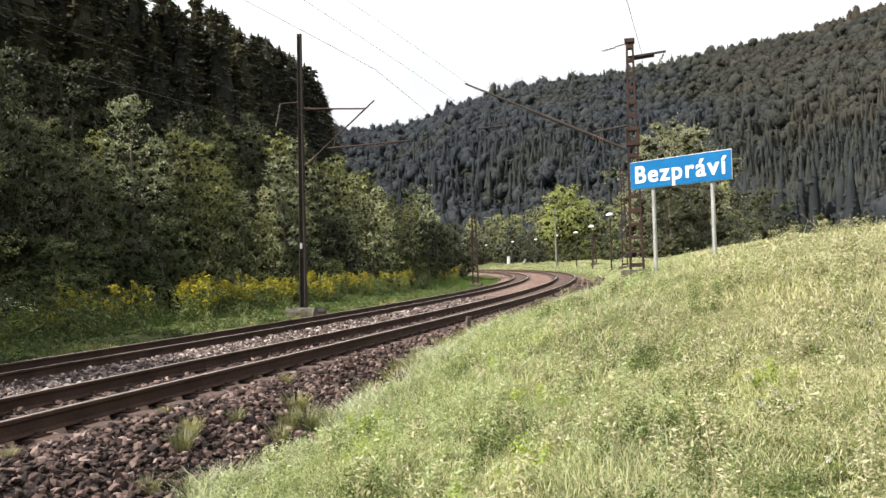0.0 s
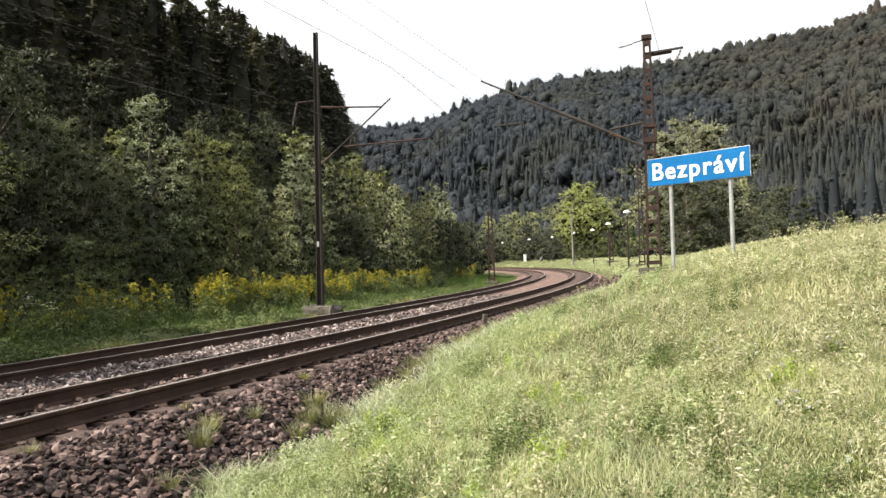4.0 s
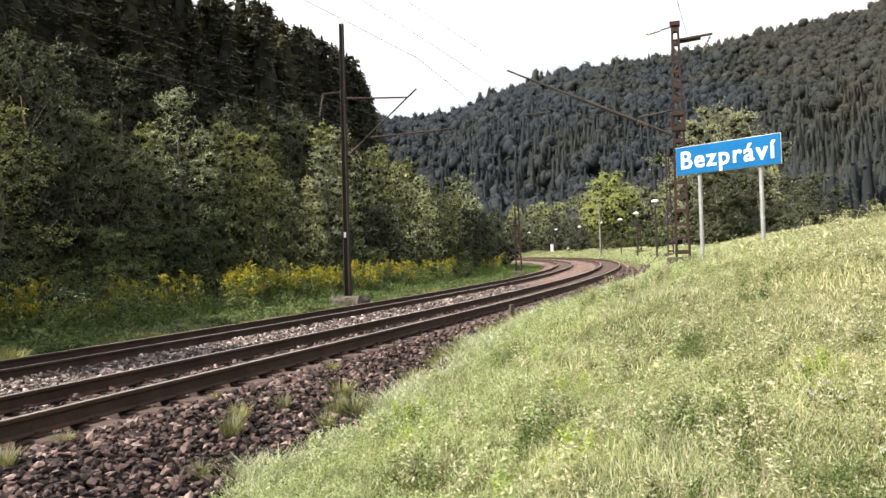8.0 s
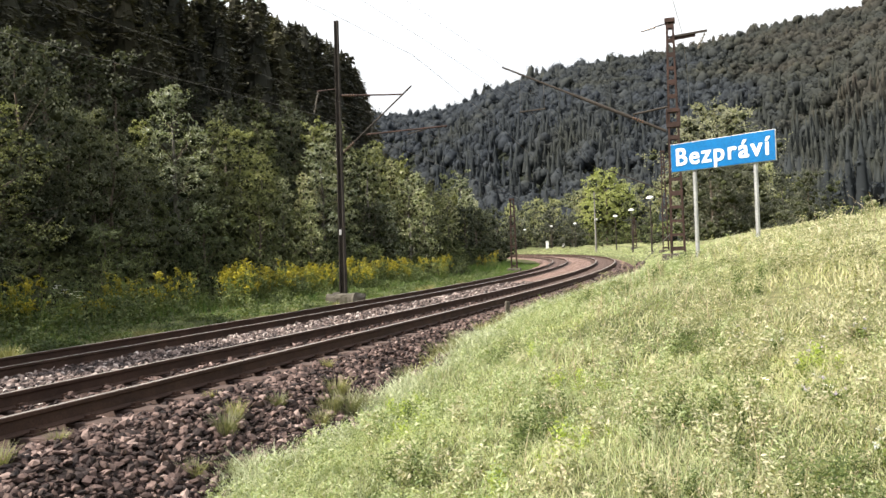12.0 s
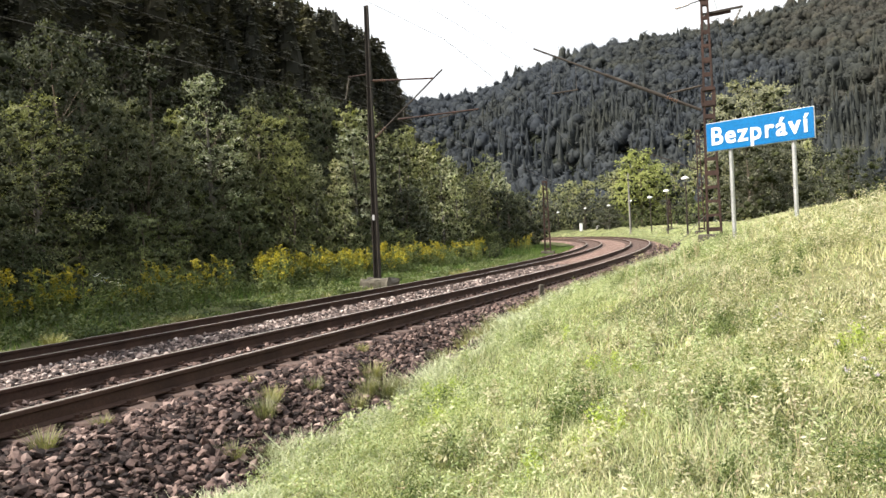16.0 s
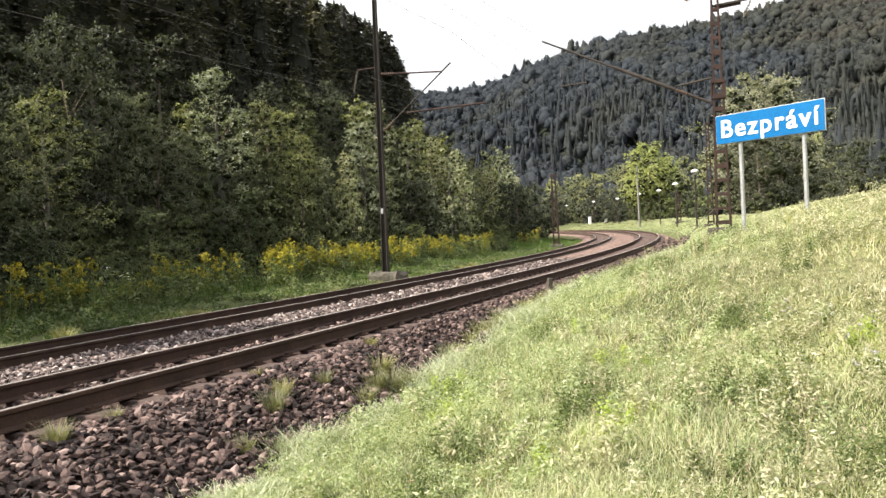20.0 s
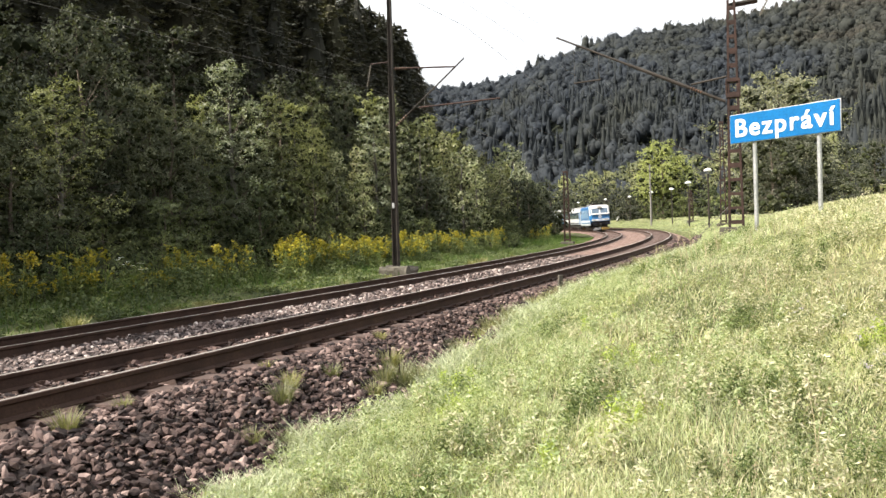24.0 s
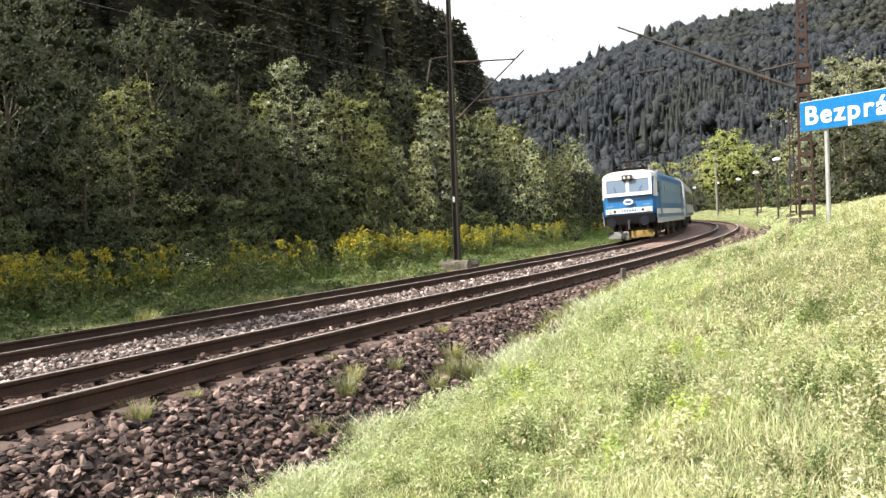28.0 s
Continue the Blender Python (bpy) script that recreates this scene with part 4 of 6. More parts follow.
rank(96, 136, 5.0, -15.5, 0.8, lambda: ("poplar", POPLARS_FAR, POPLARS_FAR, 1.2, 1.5, "slim poplar with silvery leaves, glints put into their colour", "tree", "young trees"))
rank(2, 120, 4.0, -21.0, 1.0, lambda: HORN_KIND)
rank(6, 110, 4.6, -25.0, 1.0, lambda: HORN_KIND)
# the trees that stand out of the wood's edge: kind, along, across, height, breadth
OWN = {"birch": (BIRCHES, 7.0, "young birch standing out with a light crown"), "poplar": (POPLARS, 7.0, "slim poplar with silvery leaves, glints put into their colour"),
       "sallow": (SALLOWS, 5.0, "tall grey-green sallow with a rounded leafy crown"), "bush": (BUSHES, 2.4, "large dark round bush at the foot of the slope")}
for k, (kind, s, u, h, wide) in enumerate((("sallow", 24.4, -17.4, 7.9, 0.8), ("birch", 20.6, -14.6, 6.2, 1.2), ("sallow", 27.4, -16.8, 6.0, 0.95), ("poplar", 32.4, -16.6, 7.9, 1.15),
                                           ("birch", 36.8, -17.2, 6.6, 1.2), ("birch", 42.6, -17.8, 7.2, 1.2), ("sallow", 52.3, -20, 8.6, 0.8), ("poplar", 51.6, -16.6, 8.9, 0.95),
                                           ("poplar", 60.0, -15.4, 7.8, 0.8), ("poplar", 39.2, -13.2, 4.6, 0.9), ("bush", 34.6, -13.6, 4.6, 0.85), ("poplar", 40.2, -15.2, 5.0, 0.9),
                                           ("sallow", 17.0, -15.6, 7.2, 0.85), ("birch", 13.2, -15.0, 7.0, 1.2), ("bush", 30.0, -13.6, 3.9, 0.95), ("poplar", 66.0, -14.8, 7.6, 0.8), ("sallow", 21.2, -18.6, 8.2, 0.8))):
    kinds, tall, label = OWN[kind]
    plant_tree(kind, kinds[k % len(kinds)], s, u, h / tall, label, "bush" if kind == "bush" else "tree", "bushes on the verge" if kind == "bush" else "young trees", wide)
wood = np.random.default_rng(11)
# The first 20 m of the front three rows are unseen, added for shade.
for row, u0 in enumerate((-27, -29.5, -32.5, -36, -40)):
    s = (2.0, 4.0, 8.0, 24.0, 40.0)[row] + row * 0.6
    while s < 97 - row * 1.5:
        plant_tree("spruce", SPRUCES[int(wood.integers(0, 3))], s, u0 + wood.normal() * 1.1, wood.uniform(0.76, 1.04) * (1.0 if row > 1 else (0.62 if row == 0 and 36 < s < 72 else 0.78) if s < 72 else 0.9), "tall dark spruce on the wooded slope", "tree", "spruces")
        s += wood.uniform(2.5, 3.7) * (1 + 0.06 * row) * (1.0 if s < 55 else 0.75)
# Unseen tall spruces beside the line, added to cast shade over verge and trees.
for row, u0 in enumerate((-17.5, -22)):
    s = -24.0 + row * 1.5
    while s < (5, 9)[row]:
        plant_tree("spruce", SPRUCES[int(wood.integers(0, 3))], s, u0 + wood.normal() * 0.8, wood.uniform(1.0, 1.15), "unseen tall dark spruce added to shade the verge", "tree", "spruces")
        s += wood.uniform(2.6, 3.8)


# ---- the far woods ----
def blob_proto(n=2):
    bm = bmesh.new()
    bmesh.ops.create_icosphere(bm, subdivisions=n, radius=1)
    v = np.array([x.co[:] for x in bm.verts])
    f = np.array([[x.index for x in p.verts] for p in bm.faces])
    bm.free()
    return v, f


def far_woods():
    """The hill across the valley: a close canopy of uneven lobed crowns, and stands of spruce."""
    bv, bf = blob_proto(1)
    N, low = 8600, 2300
    az = np.radians(rng.uniform(-14, 44, N + low))
    r = np.concatenate([np.sqrt(rng.uniform(150 ** 2, 720 ** 2, N)), rng.uniform(180, 460, low)])
    x, y = r * np.sin(az), r * np.cos(az)
    # the nearest station along the line for each tree
    ks = np.arange(0, len(S_LINE), 8)
    near = ks[np.argmin((x[:, None] - X_LINE[ks]) ** 2 + (y[:, None] - Y_LINE[ks]) ** 2, axis=1)]
    s = S_LINE[near]
    u = (x - X_LINE[near]) * np.cos(HEAD[near]) - (y - Y_LINE[near]) * np.sin(HEAD[near])
    keep = u > 26
    s, u = s[keep], u[keep]
    x, y = lay(s, u)
    z = ground(s, u)
    up = (np.hypot(x, y) - 190) / 510
    lean = 0.62 - 0.72 * smooth(0.36, 0.60, up) + 0.2 * smooth(20, 27, np.degrees(np.arctan2(x, y))) + 0.35 * np.sin(x * 0.02 + 1.0) * np.sin(y * 0.017 + x * 0.006)
    fir = rng.uniform(size=len(x)) < lean
    # stands of taller and of younger trees
    stand = 1.0 + 0.2 * np.sin(x * 0.031 + 2.0 * np.sin(y * 0.013)) * np.sin(y * 0.027 + 0.7)
    V, F, n0 = [], [], 0
    for X, Y, Z, big in zip(x[~fir], y[~fir], z[~fir], stand[~fir]):
        w = rng.uniform(2.5, 4.4) * big * (1.25 if rng.uniform() < 0.12 else 1)
        h = w * rng.uniform(0.9, 1.25)
        if X * X + Y * Y > 610 ** 2 and rng.uniform() < 0.16:
            w, h = w * 0.8, h * 1.7
        for k in range(2):
            off = rng.normal(size=3) * np.array([0.45, 0.45, 0.2]) * w * k
            kw = 1.0 if k == 0 else rng.uniform(0.5, 0.72)
            mid = np.array([X, Y, Z + h * 0.7 + 2.0]) + off + np.array([0, 0, k * 0.35 * h])
            lobes = bv @ rng.normal(size=(3, 2)) * 2.6 + rng.uniform(0, 6, 2)
            d = 0.78 + 0.11 * np.sin(lobes).sum(1) + rng.normal(size=len(bv)) * 0.06
            V.append(bv * d[:, None] * np.array([w, w, h]) * kw + mid)
            F.append(bf + n0)
            n0 += len(bv)
            m = 38 if k == 0 else 16
            q = rng.normal(size=(m, 3))
            q /= np.linalg.norm(q, axis=1, keepdims=True)
            q[:, 2] = np.where(q[:, 2] < -0.2, -q[:, 2], q[:, 2])
            lv, lf = leaves(q * np.array([w, w, h]) * kw * rng.uniform(0.72, 1.06, (m, 1)) + mid, 0.95, 0.8, out=q, stray=0.55)
            V.append(lv)
            F.append(np.concatenate([lf[:, [0, 1, 2]], lf[:, [0, 2, 3]]]) + n0)
            n0 += len(lv)
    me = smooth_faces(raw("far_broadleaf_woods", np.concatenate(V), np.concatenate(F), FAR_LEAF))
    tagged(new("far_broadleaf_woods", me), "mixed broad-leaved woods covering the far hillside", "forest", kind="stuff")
    V, F, n0 = [], [], 0
    sides, levels = 6, 3
    ring = np.arange(levels - 1)[:, None, None] * sides + np.arange(sides)[None, :, None]
    nxt = np.arange(levels - 1)[:, None, None] * sides + ((np.arange(sides) + 1) % sides)[None, :, None]
    skirt = np.concatenate([np.concatenate([ring, nxt, nxt + sides], 2), np.concatenate([ring, nxt + sides, ring + sides], 2)], 0).reshape(-1, 3)
    top = np.array([((levels - 1) * sides + k, (levels - 1) * sides + (k + 1) % sides, levels * sides) for k in range(sides)])
    spruce_faces = np.concatenate([skirt, top])
    q = np.repeat(np.arange(levels) / levels, sides)
    for X, Y, Z, big in zip(x[fir], y[fir], z[fir], stand[fir]):
        h, w = rng.uniform(9, 15) * big, rng.uniform(2.0, 3.2)
        a = np.tile(np.arange(sides) * 2 * np.pi / sides, levels) + rng.uniform(0, 6)
        rr = w * 0.7 * (1.02 - q) * rng.uniform(0.85, 1.15, levels * sides)
        v = np.stack([X + rr * np.cos(a), Y + rr * np.sin(a), Z + h * (0.06 + 0.94 * q) - 0.18 * rr + rng.normal(size=len(a)) * 0.25], 1)
        V.append(np.concatenate([v, [[X, Y, Z + h]]]))
        F.append(spruce_faces + n0)
        n0 += levels * sides + 1
        m = 30
        e, b = 1 - np.sqrt(rng.uniform(0.0, 0.85, m)), rng.uniform(0, 2 * np.pi, m)
        out = np.stack([np.cos(b), np.sin(b), np.full(m, 0.3)], 1)
        at = np.array([X, Y, Z]) + out * (w * (1.02 - e) * rng.uniform(0.7, 1.1, m))[:, None] * np.array([1, 1, 0]) + np.stack([0 * e, 0 * e, h * (0.06 + 0.92 * e)], 1)
        lv, lf = leaves(at, 0.95, 0.6, out=out, stray=0.5)
        V.append(lv)
        F.append(np.concatenate([lf[:, [0, 1, 2]], lf[:, [0, 2, 3]]]) + n0)
        n0 += len(lv)
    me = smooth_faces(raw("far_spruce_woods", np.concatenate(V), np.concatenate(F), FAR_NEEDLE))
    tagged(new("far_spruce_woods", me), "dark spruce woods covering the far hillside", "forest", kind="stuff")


far_woods()

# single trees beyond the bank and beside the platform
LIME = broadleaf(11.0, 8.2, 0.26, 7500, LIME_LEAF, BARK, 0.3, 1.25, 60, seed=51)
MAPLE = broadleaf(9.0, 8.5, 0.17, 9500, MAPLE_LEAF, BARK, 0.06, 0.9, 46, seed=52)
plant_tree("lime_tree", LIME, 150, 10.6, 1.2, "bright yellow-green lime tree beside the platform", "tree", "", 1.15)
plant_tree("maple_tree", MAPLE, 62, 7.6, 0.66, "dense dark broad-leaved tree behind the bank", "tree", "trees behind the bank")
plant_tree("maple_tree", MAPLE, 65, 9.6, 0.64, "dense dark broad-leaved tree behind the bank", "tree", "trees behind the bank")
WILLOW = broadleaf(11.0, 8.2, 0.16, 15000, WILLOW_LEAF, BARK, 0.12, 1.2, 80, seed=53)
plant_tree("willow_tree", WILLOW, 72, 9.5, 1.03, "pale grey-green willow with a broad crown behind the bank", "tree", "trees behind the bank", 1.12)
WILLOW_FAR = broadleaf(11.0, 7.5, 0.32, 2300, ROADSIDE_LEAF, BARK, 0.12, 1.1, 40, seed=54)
# Dark-leaved maples mixed in give the look of trees lying in shadow.
for s, u, k in ((170, 9, 0.62), (178, 15, 0.8), (160, 17, 0.75), (190, 10, 0.8), (205, 16, 0.95), (215, 8, 0.8), (186, 22, 0.9), (140, 22, 0.8), (120, 24, 0.75), (100, 22, 0.7), (85, 20, 0.6), (230, 14, 1.0), (196, 28, 1.0), (183, 17, 1.0), (200, 22, 1.1), (212, 27, 1.15), (222, 19, 1.0), (176, 26, 1.0), (168, 30, 1.0), (208, 36, 1.2), (188, 36, 1.1), (236, 24, 1.1), (226, 32, 1.2), (218, 12, 0.8), (240, 9, 0.9), (150, 30, 0.9), (132, 32, 0.9)):
    plant_tree("roadside_tree", MAPLE if s in (160, 100, 85, 170, 190, 215, 178) else WILLOW_FAR, s, u, k * 1.2, "grey-green broad-leaved tree beyond the platform", "tree", "trees beyond the platform")
for s, u, k in ((104, 33, 1.7), (122, 38, 1.8), (115, 30, 1.5), (98, 23, 1.1), (97, 27, 1.1), (110, 37, 1.5), (128, 33, 1.6), (91, 10, 2.2), (111, 9, 1.7), (100, 12, 2.0)):
    plant_tree("bush", BUSHES_FAR[int(s) % 3], s, u, k, "rounded olive bush beyond the crest of the bank", "bush", "bushes behind the bank")
for s, u, k in ((146, 8.6, 1.6), (150, 13, 1.8), (155, 9.5, 1.5), (142, 12, 1.5), (158, 14, 1.7), (134, 15, 1.6)):
    plant_tree("bush", BUSHES_FAR[int(s) % 3], s, u, k, "dark bush below the platform trees", "bush", "bushes by the platform")


# ---- meadow, verge and weeds ----
def blades(s, u, height, width, lean=0.45, seed=0):
    """Bent tapering blades rooted on the land: corners and quads."""
    r = np.random.default_rng(seed)
    n = len(s)
    x, y = lay(s, u)
    root = np.stack([x, y, ground(s, u) - 0.02], 1)
    az = r.uniform(0, 2 * np.pi, n)
    side = np.stack([np.cos(az), np.sin(az), np.zeros(n)], 1) * (width * 0.5)[:, None]
    la = r.uniform(0, 2 * np.pi, n)
    bend = np.stack([np.cos(la), np.sin(la), np.zeros(n)], 1) * (height * lean * r.uniform(0.2, 1.3, n))[:, None]
    up = np.stack([np.zeros(n), np.zeros(n), height], 1)
    mid, tip = root + up * 0.58 + bend * 0.35, root + up * 0.97 + bend
    v = np.stack([root - side, root + side, mid + side * 0.85, mid - side * 0.85, tip + side * 0.15, tip - side * 0.15], 1).reshape(-1, 3)
    b = np.arange(n)[:, None] * 6
    return v, np.concatenate([b + np.array([[0, 1, 2, 3]]), b + np.array([[3, 2, 4, 5]])])


def patchy(s, u):
    x, y = lay(s, u)
    return np.sin(x * 0.9 + 1.3 * np.sin(y * 0.5)) * np.sin(y * 0.7 - 0.6 * x) + 0.5 * np.sin(2.1 * x + 1.4 * y)


def meadow():
    zones = ((1.5, 7.5, 9, 2300, (0.05, 0.17), (0.003, 0.007)), (7.5, 13, 20, 850, (0.05, 0.17), (0.006, 0.012)),
             (13, 24, 30, 260, (0.06, 0.2), (0.012, 0.022)), (24, 62, 60, 80, (0.09, 0.22), (0.022, 0.045)), (62, 190, 190, 16, (0.08, 0.2), (0.05, 0.09)))
    green, dry, fresh = [], [], []
    for k, (r0, r1, smax, dens, hs, ws) in enumerate(zones):
        n = int(dens * (smax + 4) * 16)
        s, u = rng.uniform(-1 if r0 < 20 else 15, smax + 3, n), rng.uniform(2.2, 16.5 if r0 < 13 else 18, n)
        x, y = lay(s, u)
        r, az = np.hypot(x, y), np.degrees(np.arctan2(x, y))
        edge = 2.80 - 0.10 * smooth(9, 16, s) + 0.19 * np.sin(s * 2.1) + 0.14 * np.sin(s * 5.3) + 0.08 * np.sin(s * 11.7) + rng.exponential(0.16, n) - 0.16
        ok = (r > r0) & (r < r1) & (az > -46) & (az < 38) & (u > edge)
        s, u = s[ok], u[ok]
        h = rng.uniform(*hs, len(s)) * (0.82 + 0.28 * np.clip(patchy(s, u), -0.7, 1)) * (0.75 + 0.25 * smooth(2.4, 5, u))
        w = rng.uniform(*ws, len(s))
        d = rng.uniform(size=len(s)) < 0.03 + 0.12 * smooth(5, 9.5, u) + 0.05 * patchy(s * 0.7, u)
        young = rng.uniform(size=len(s)) < 0.9 - 0.75 * smooth(4.2, 8.0, u + 0.8 * patchy(s * 0.5, u * 0.5)) + 0.1 * smooth(20, 60, s) + 0.5 * smooth(40, 80, s)
        for sel, out in ((d, dry), (~d & ~young, green), (~d & young, fresh)):
            out.append(blades(s[sel], u[sel], h[sel] * (1.2 if out is dry else 0.85), w[sel] * (0.7 if out is dry else 1), 0.8, seed=100 + k))
    # thinner sward round the standpoint and behind it
    n = 60000
    s, u = rng.uniform(-24, 12, n), rng.uniform(2.3, 19, n)
    x, y = lay(s, u)
    az = np.degrees(np.arctan2(x, y))
    ok = ((np.hypot(x, y) < 1.5) | (az < -46) | (az > 38)) & (np.hypot(x, y) > 0.3) & (u > 2.5 + rng.exponential(0.2, n))
    s, u = s[ok], u[ok]
    fresh.append(blades(s, u, rng.uniform(0.06, 0.15, len(s)), rng.uniform(0.012, 0.024, len(s)), 0.8, seed=160))
    for name, out, mat, label in (("meadow_grass", green, BLADE, "pale green unmown meadow grass on the bank"), ("fresh_meadow_grass", fresh, FRESH_BLADE, "fresh green meadow grass near the foot of the bank"), ("dry_meadow_grass", dry, STRAW, "dry straw-coloured stalks among the meadow grass")):
        V, F, n0 = [], [], 0
        for v, f in out:
            V.append(v)
            F.append(f + n0)
            n0 += len(v)
        tagged(new(name, raw(name, np.concatenate(V), np.concatenate(F), mat)), label, "grass", kind="stuff")
    # low broad-leaved weeds and clover between the blades
    n = 300000
    s, u = rng.uniform(0, 22, n), rng.uniform(2.7, 13, n)
    x, y = lay(s, u)
    r, az = np.hypot(x, y), np.degrees(np.arctan2(x, y))
    pt = patchy(s * 1.3 + 4, u * 1.2)
    ok = (r > 2) & (r < 19) & (az > -42) & (az < 36) & (pt > -0.35) & (rng.uniform(size=n) < 1.2 - r / 19)
    s, u = s[ok], u[ok]
    x, y = lay(s, u)
    at = np.stack([x, y, ground(s, u) + rng.uniform(0.02, 0.13, len(s)) * (1 + 0.6 * np.maximum(patchy(s * 1.3 + 4, u * 1.2), 0))], 1)
    v, f = leaves(at, 0.022, 0.38, 0.4)
    tagged(new("meadow_weeds", raw("meadow_weeds", v, f, WEED)), "low leafy clover and weeds in the meadow", "weeds", kind="stuff")
    # pale fine grass hanging over the edge of the stones
    n = 34000
    s = 4.5 + 30 * rng.uniform(size=n) ** 1.7
    edge = 2.80 - 0.10 * smooth(9, 16, s) + 0.19 * np.sin(s * 2.1) + 0.14 * np.sin(s * 5.3) + 0.08 * np.sin(s * 11.7)
    u = edge + rng.normal(size=n) * 0.2 + 0.02
    h = rng.uniform(0.08, 0.27, n) * (0.75 + 0.45 * np.sin(s * 3.7) * np.sin(s * 1.3 + 1))
    v, f = blades(s, u, np.maximum(h, 0.05), rng.uniform(0.004, 0.007, n) * (1 + 0.06 * (s - 5)), 1.1, 150)
    tagged(new("edge_grass", raw("edge_grass", v, f, PALE_BLADE)), "pale fine grass hanging over the edge of the ballast", "grass", kind="stuff")
    # tall weeds on the wooded side, lower towards the track
    n = 700
    s, u = 3 + 60 * rng.uniform(size=n) ** 1.5, rng.uniform(-11.8, -7.0, n)
    tall = (0.14 + 0.85 * smooth(-7.2 - 1.6 * smooth(14, 24, s), -10.6, u)) * rng.uniform(0.35, 1.35, n)
    s, u, tall = (np.repeat(q, 11) for q in (s, u, tall))
    n = len(s)
    s, u, tall = s + rng.normal(size=n) * 0.17, u + rng.normal(size=n) * 0.17, tall * rng.uniform(0.6, 1.1, n)
    x, y = lay(s, u)
    root = np.stack([x, y, ground(s, u)], 1)
    m = 12
    q = rng.uniform(0.1, 1.0, (n, m))
    swing = rng.normal(size=(n, 1, 3)) * np.array([0.16, 0.16, 0]) * tall[:, None, None]
    at = root[:, None] + q[..., None] * swing + rng.normal(size=(n, m, 3)) * 0.045 + np.stack([0 * q, 0 * q, q * np.maximum(tall, 0.1)[:, None]], -1)
    v, f = leaves(at.reshape(-1, 3), 0.105, 0.4, 0.5)
    tagged(new("verge_weeds", raw("verge_weeds", v, f, TALL_WEED)), "rank leafy weeds and nettles on the verge", "weeds", kind="stuff")
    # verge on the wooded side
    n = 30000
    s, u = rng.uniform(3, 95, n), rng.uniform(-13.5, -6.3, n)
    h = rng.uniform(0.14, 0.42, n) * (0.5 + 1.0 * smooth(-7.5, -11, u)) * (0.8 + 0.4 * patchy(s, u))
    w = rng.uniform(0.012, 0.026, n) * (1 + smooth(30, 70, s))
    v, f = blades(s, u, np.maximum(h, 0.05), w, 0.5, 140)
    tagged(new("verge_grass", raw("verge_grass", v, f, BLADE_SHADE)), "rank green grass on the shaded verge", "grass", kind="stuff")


meadow()


# ---- goldenrod, field flowers and tufts ----
def goldenrod(seed):
    r = np.random.default_rng(seed)
    stems, fl, lf = bmesh.new(), [], []
    for k in range(16):
        a, d = r.uniform(0, 6.28), 0.38 * np.sqrt(r.uniform())
        h = r.uniform(0.7, 1.35)
        base = np.array([np.cos(a) * d, np.sin(a) * d, -0.05])
        tip = base * 1.35 + np.array([0, 0, h])
        add_rod(stems, base, tip, 0.008, 0.004, 4)
        q = r.uniform(0.15, 0.82, 34)
        lf.append(base + (tip - base) * q[:, None] + r.normal(size=(34, 3)) * 0.045)
        for j in range(5 if k % 2 == 0 else 1):
            b, m = r.uniform(0, 6.28), 13
            q = r.uniform(0.0, 1.0, m)
            ln = r.uniform(0.10, 0.2) * (1.2 - j / 8)
            z0 = -0.26 + 0.05 * j
            spray = np.stack([np.cos(b) * ln * q, np.sin(b) * ln * q, z0 + 0.16 * q - 0.10 * q * q], 1)
            fl.append(tip + spray + r.normal(size=(m, 3)) * 0.016)
    me = bpy.data.meshes.new("stem")
    stems.to_mesh(me)
    stems.free()
    me.materials.append(WEED)
    lv, lfc = leaves(np.concatenate(lf), 0.11, 0.24, 0.3)
    fv, ff = leaves(np.concatenate(fl), 0.05, 0.8, 0.5)
    return me, raw("foliage", lv, lfc, TALL_WEED), raw("flower_plume", fv, ff, GOLD)


GOLDS = [goldenrod(60 + k) for k in range(3)]


def put_goldenrod(s, u, scale):
    th = empty("goldenrod", Matrix.Translation(spot(s, u)) @ pose(0, 0, 0, 0, 0, float(rng.uniform(0, 360))) @ Matrix.Scale(scale, 4),
               "tall goldenrod clump in yellow flower", "wild plant", "goldenrods on the verge")
    for n, me in zip(("stem", "foliage", "flower_plume"), GOLDS[int(rng.integers(0, 3))]):
        tagged(part(n, me, None, th), kind="stuff")


for s0, s1, n, u0 in ((27.5, 33.2, 13, -10.6), (33.6, 37.6, 9, -10.6), (38.6, 46.5, 13, -10.6), (50, 58, 7, -10.6), (66, 84, 3, -10.6), (24.2, 24.6, 1, -10.3), (26.6, 27.0, 1, -10.7), (21.9, 22.3, 2, -10.2), (18.9, 19.1, 1, -9.6),
                      (16.9, 17.2, 2, -10.0), (12.6, 15.2, 7, -10.6), (9, 12.2, 5, -10.4), (5, 9, 2, -9.9), (35, 37, 3, -12.2)):
    for k in range(n):
        put_goldenrod(rng.uniform(s0, s1), u0 + rng.normal() * 0.42, rng.uniform(0.95, 1.35))


def undergrowth():
    for k in range(80):
        s = rng.uniform(4, 62)
        plant_tree("shrub", SHRUBS[int(rng.integers(0, 3))], s, -11.3 + rng.normal() * 0.6, rng.uniform(0.28, 0.5), "low leafy shrub among tall weeds", "bush", "low shrubs on the verge")


undergrowth()


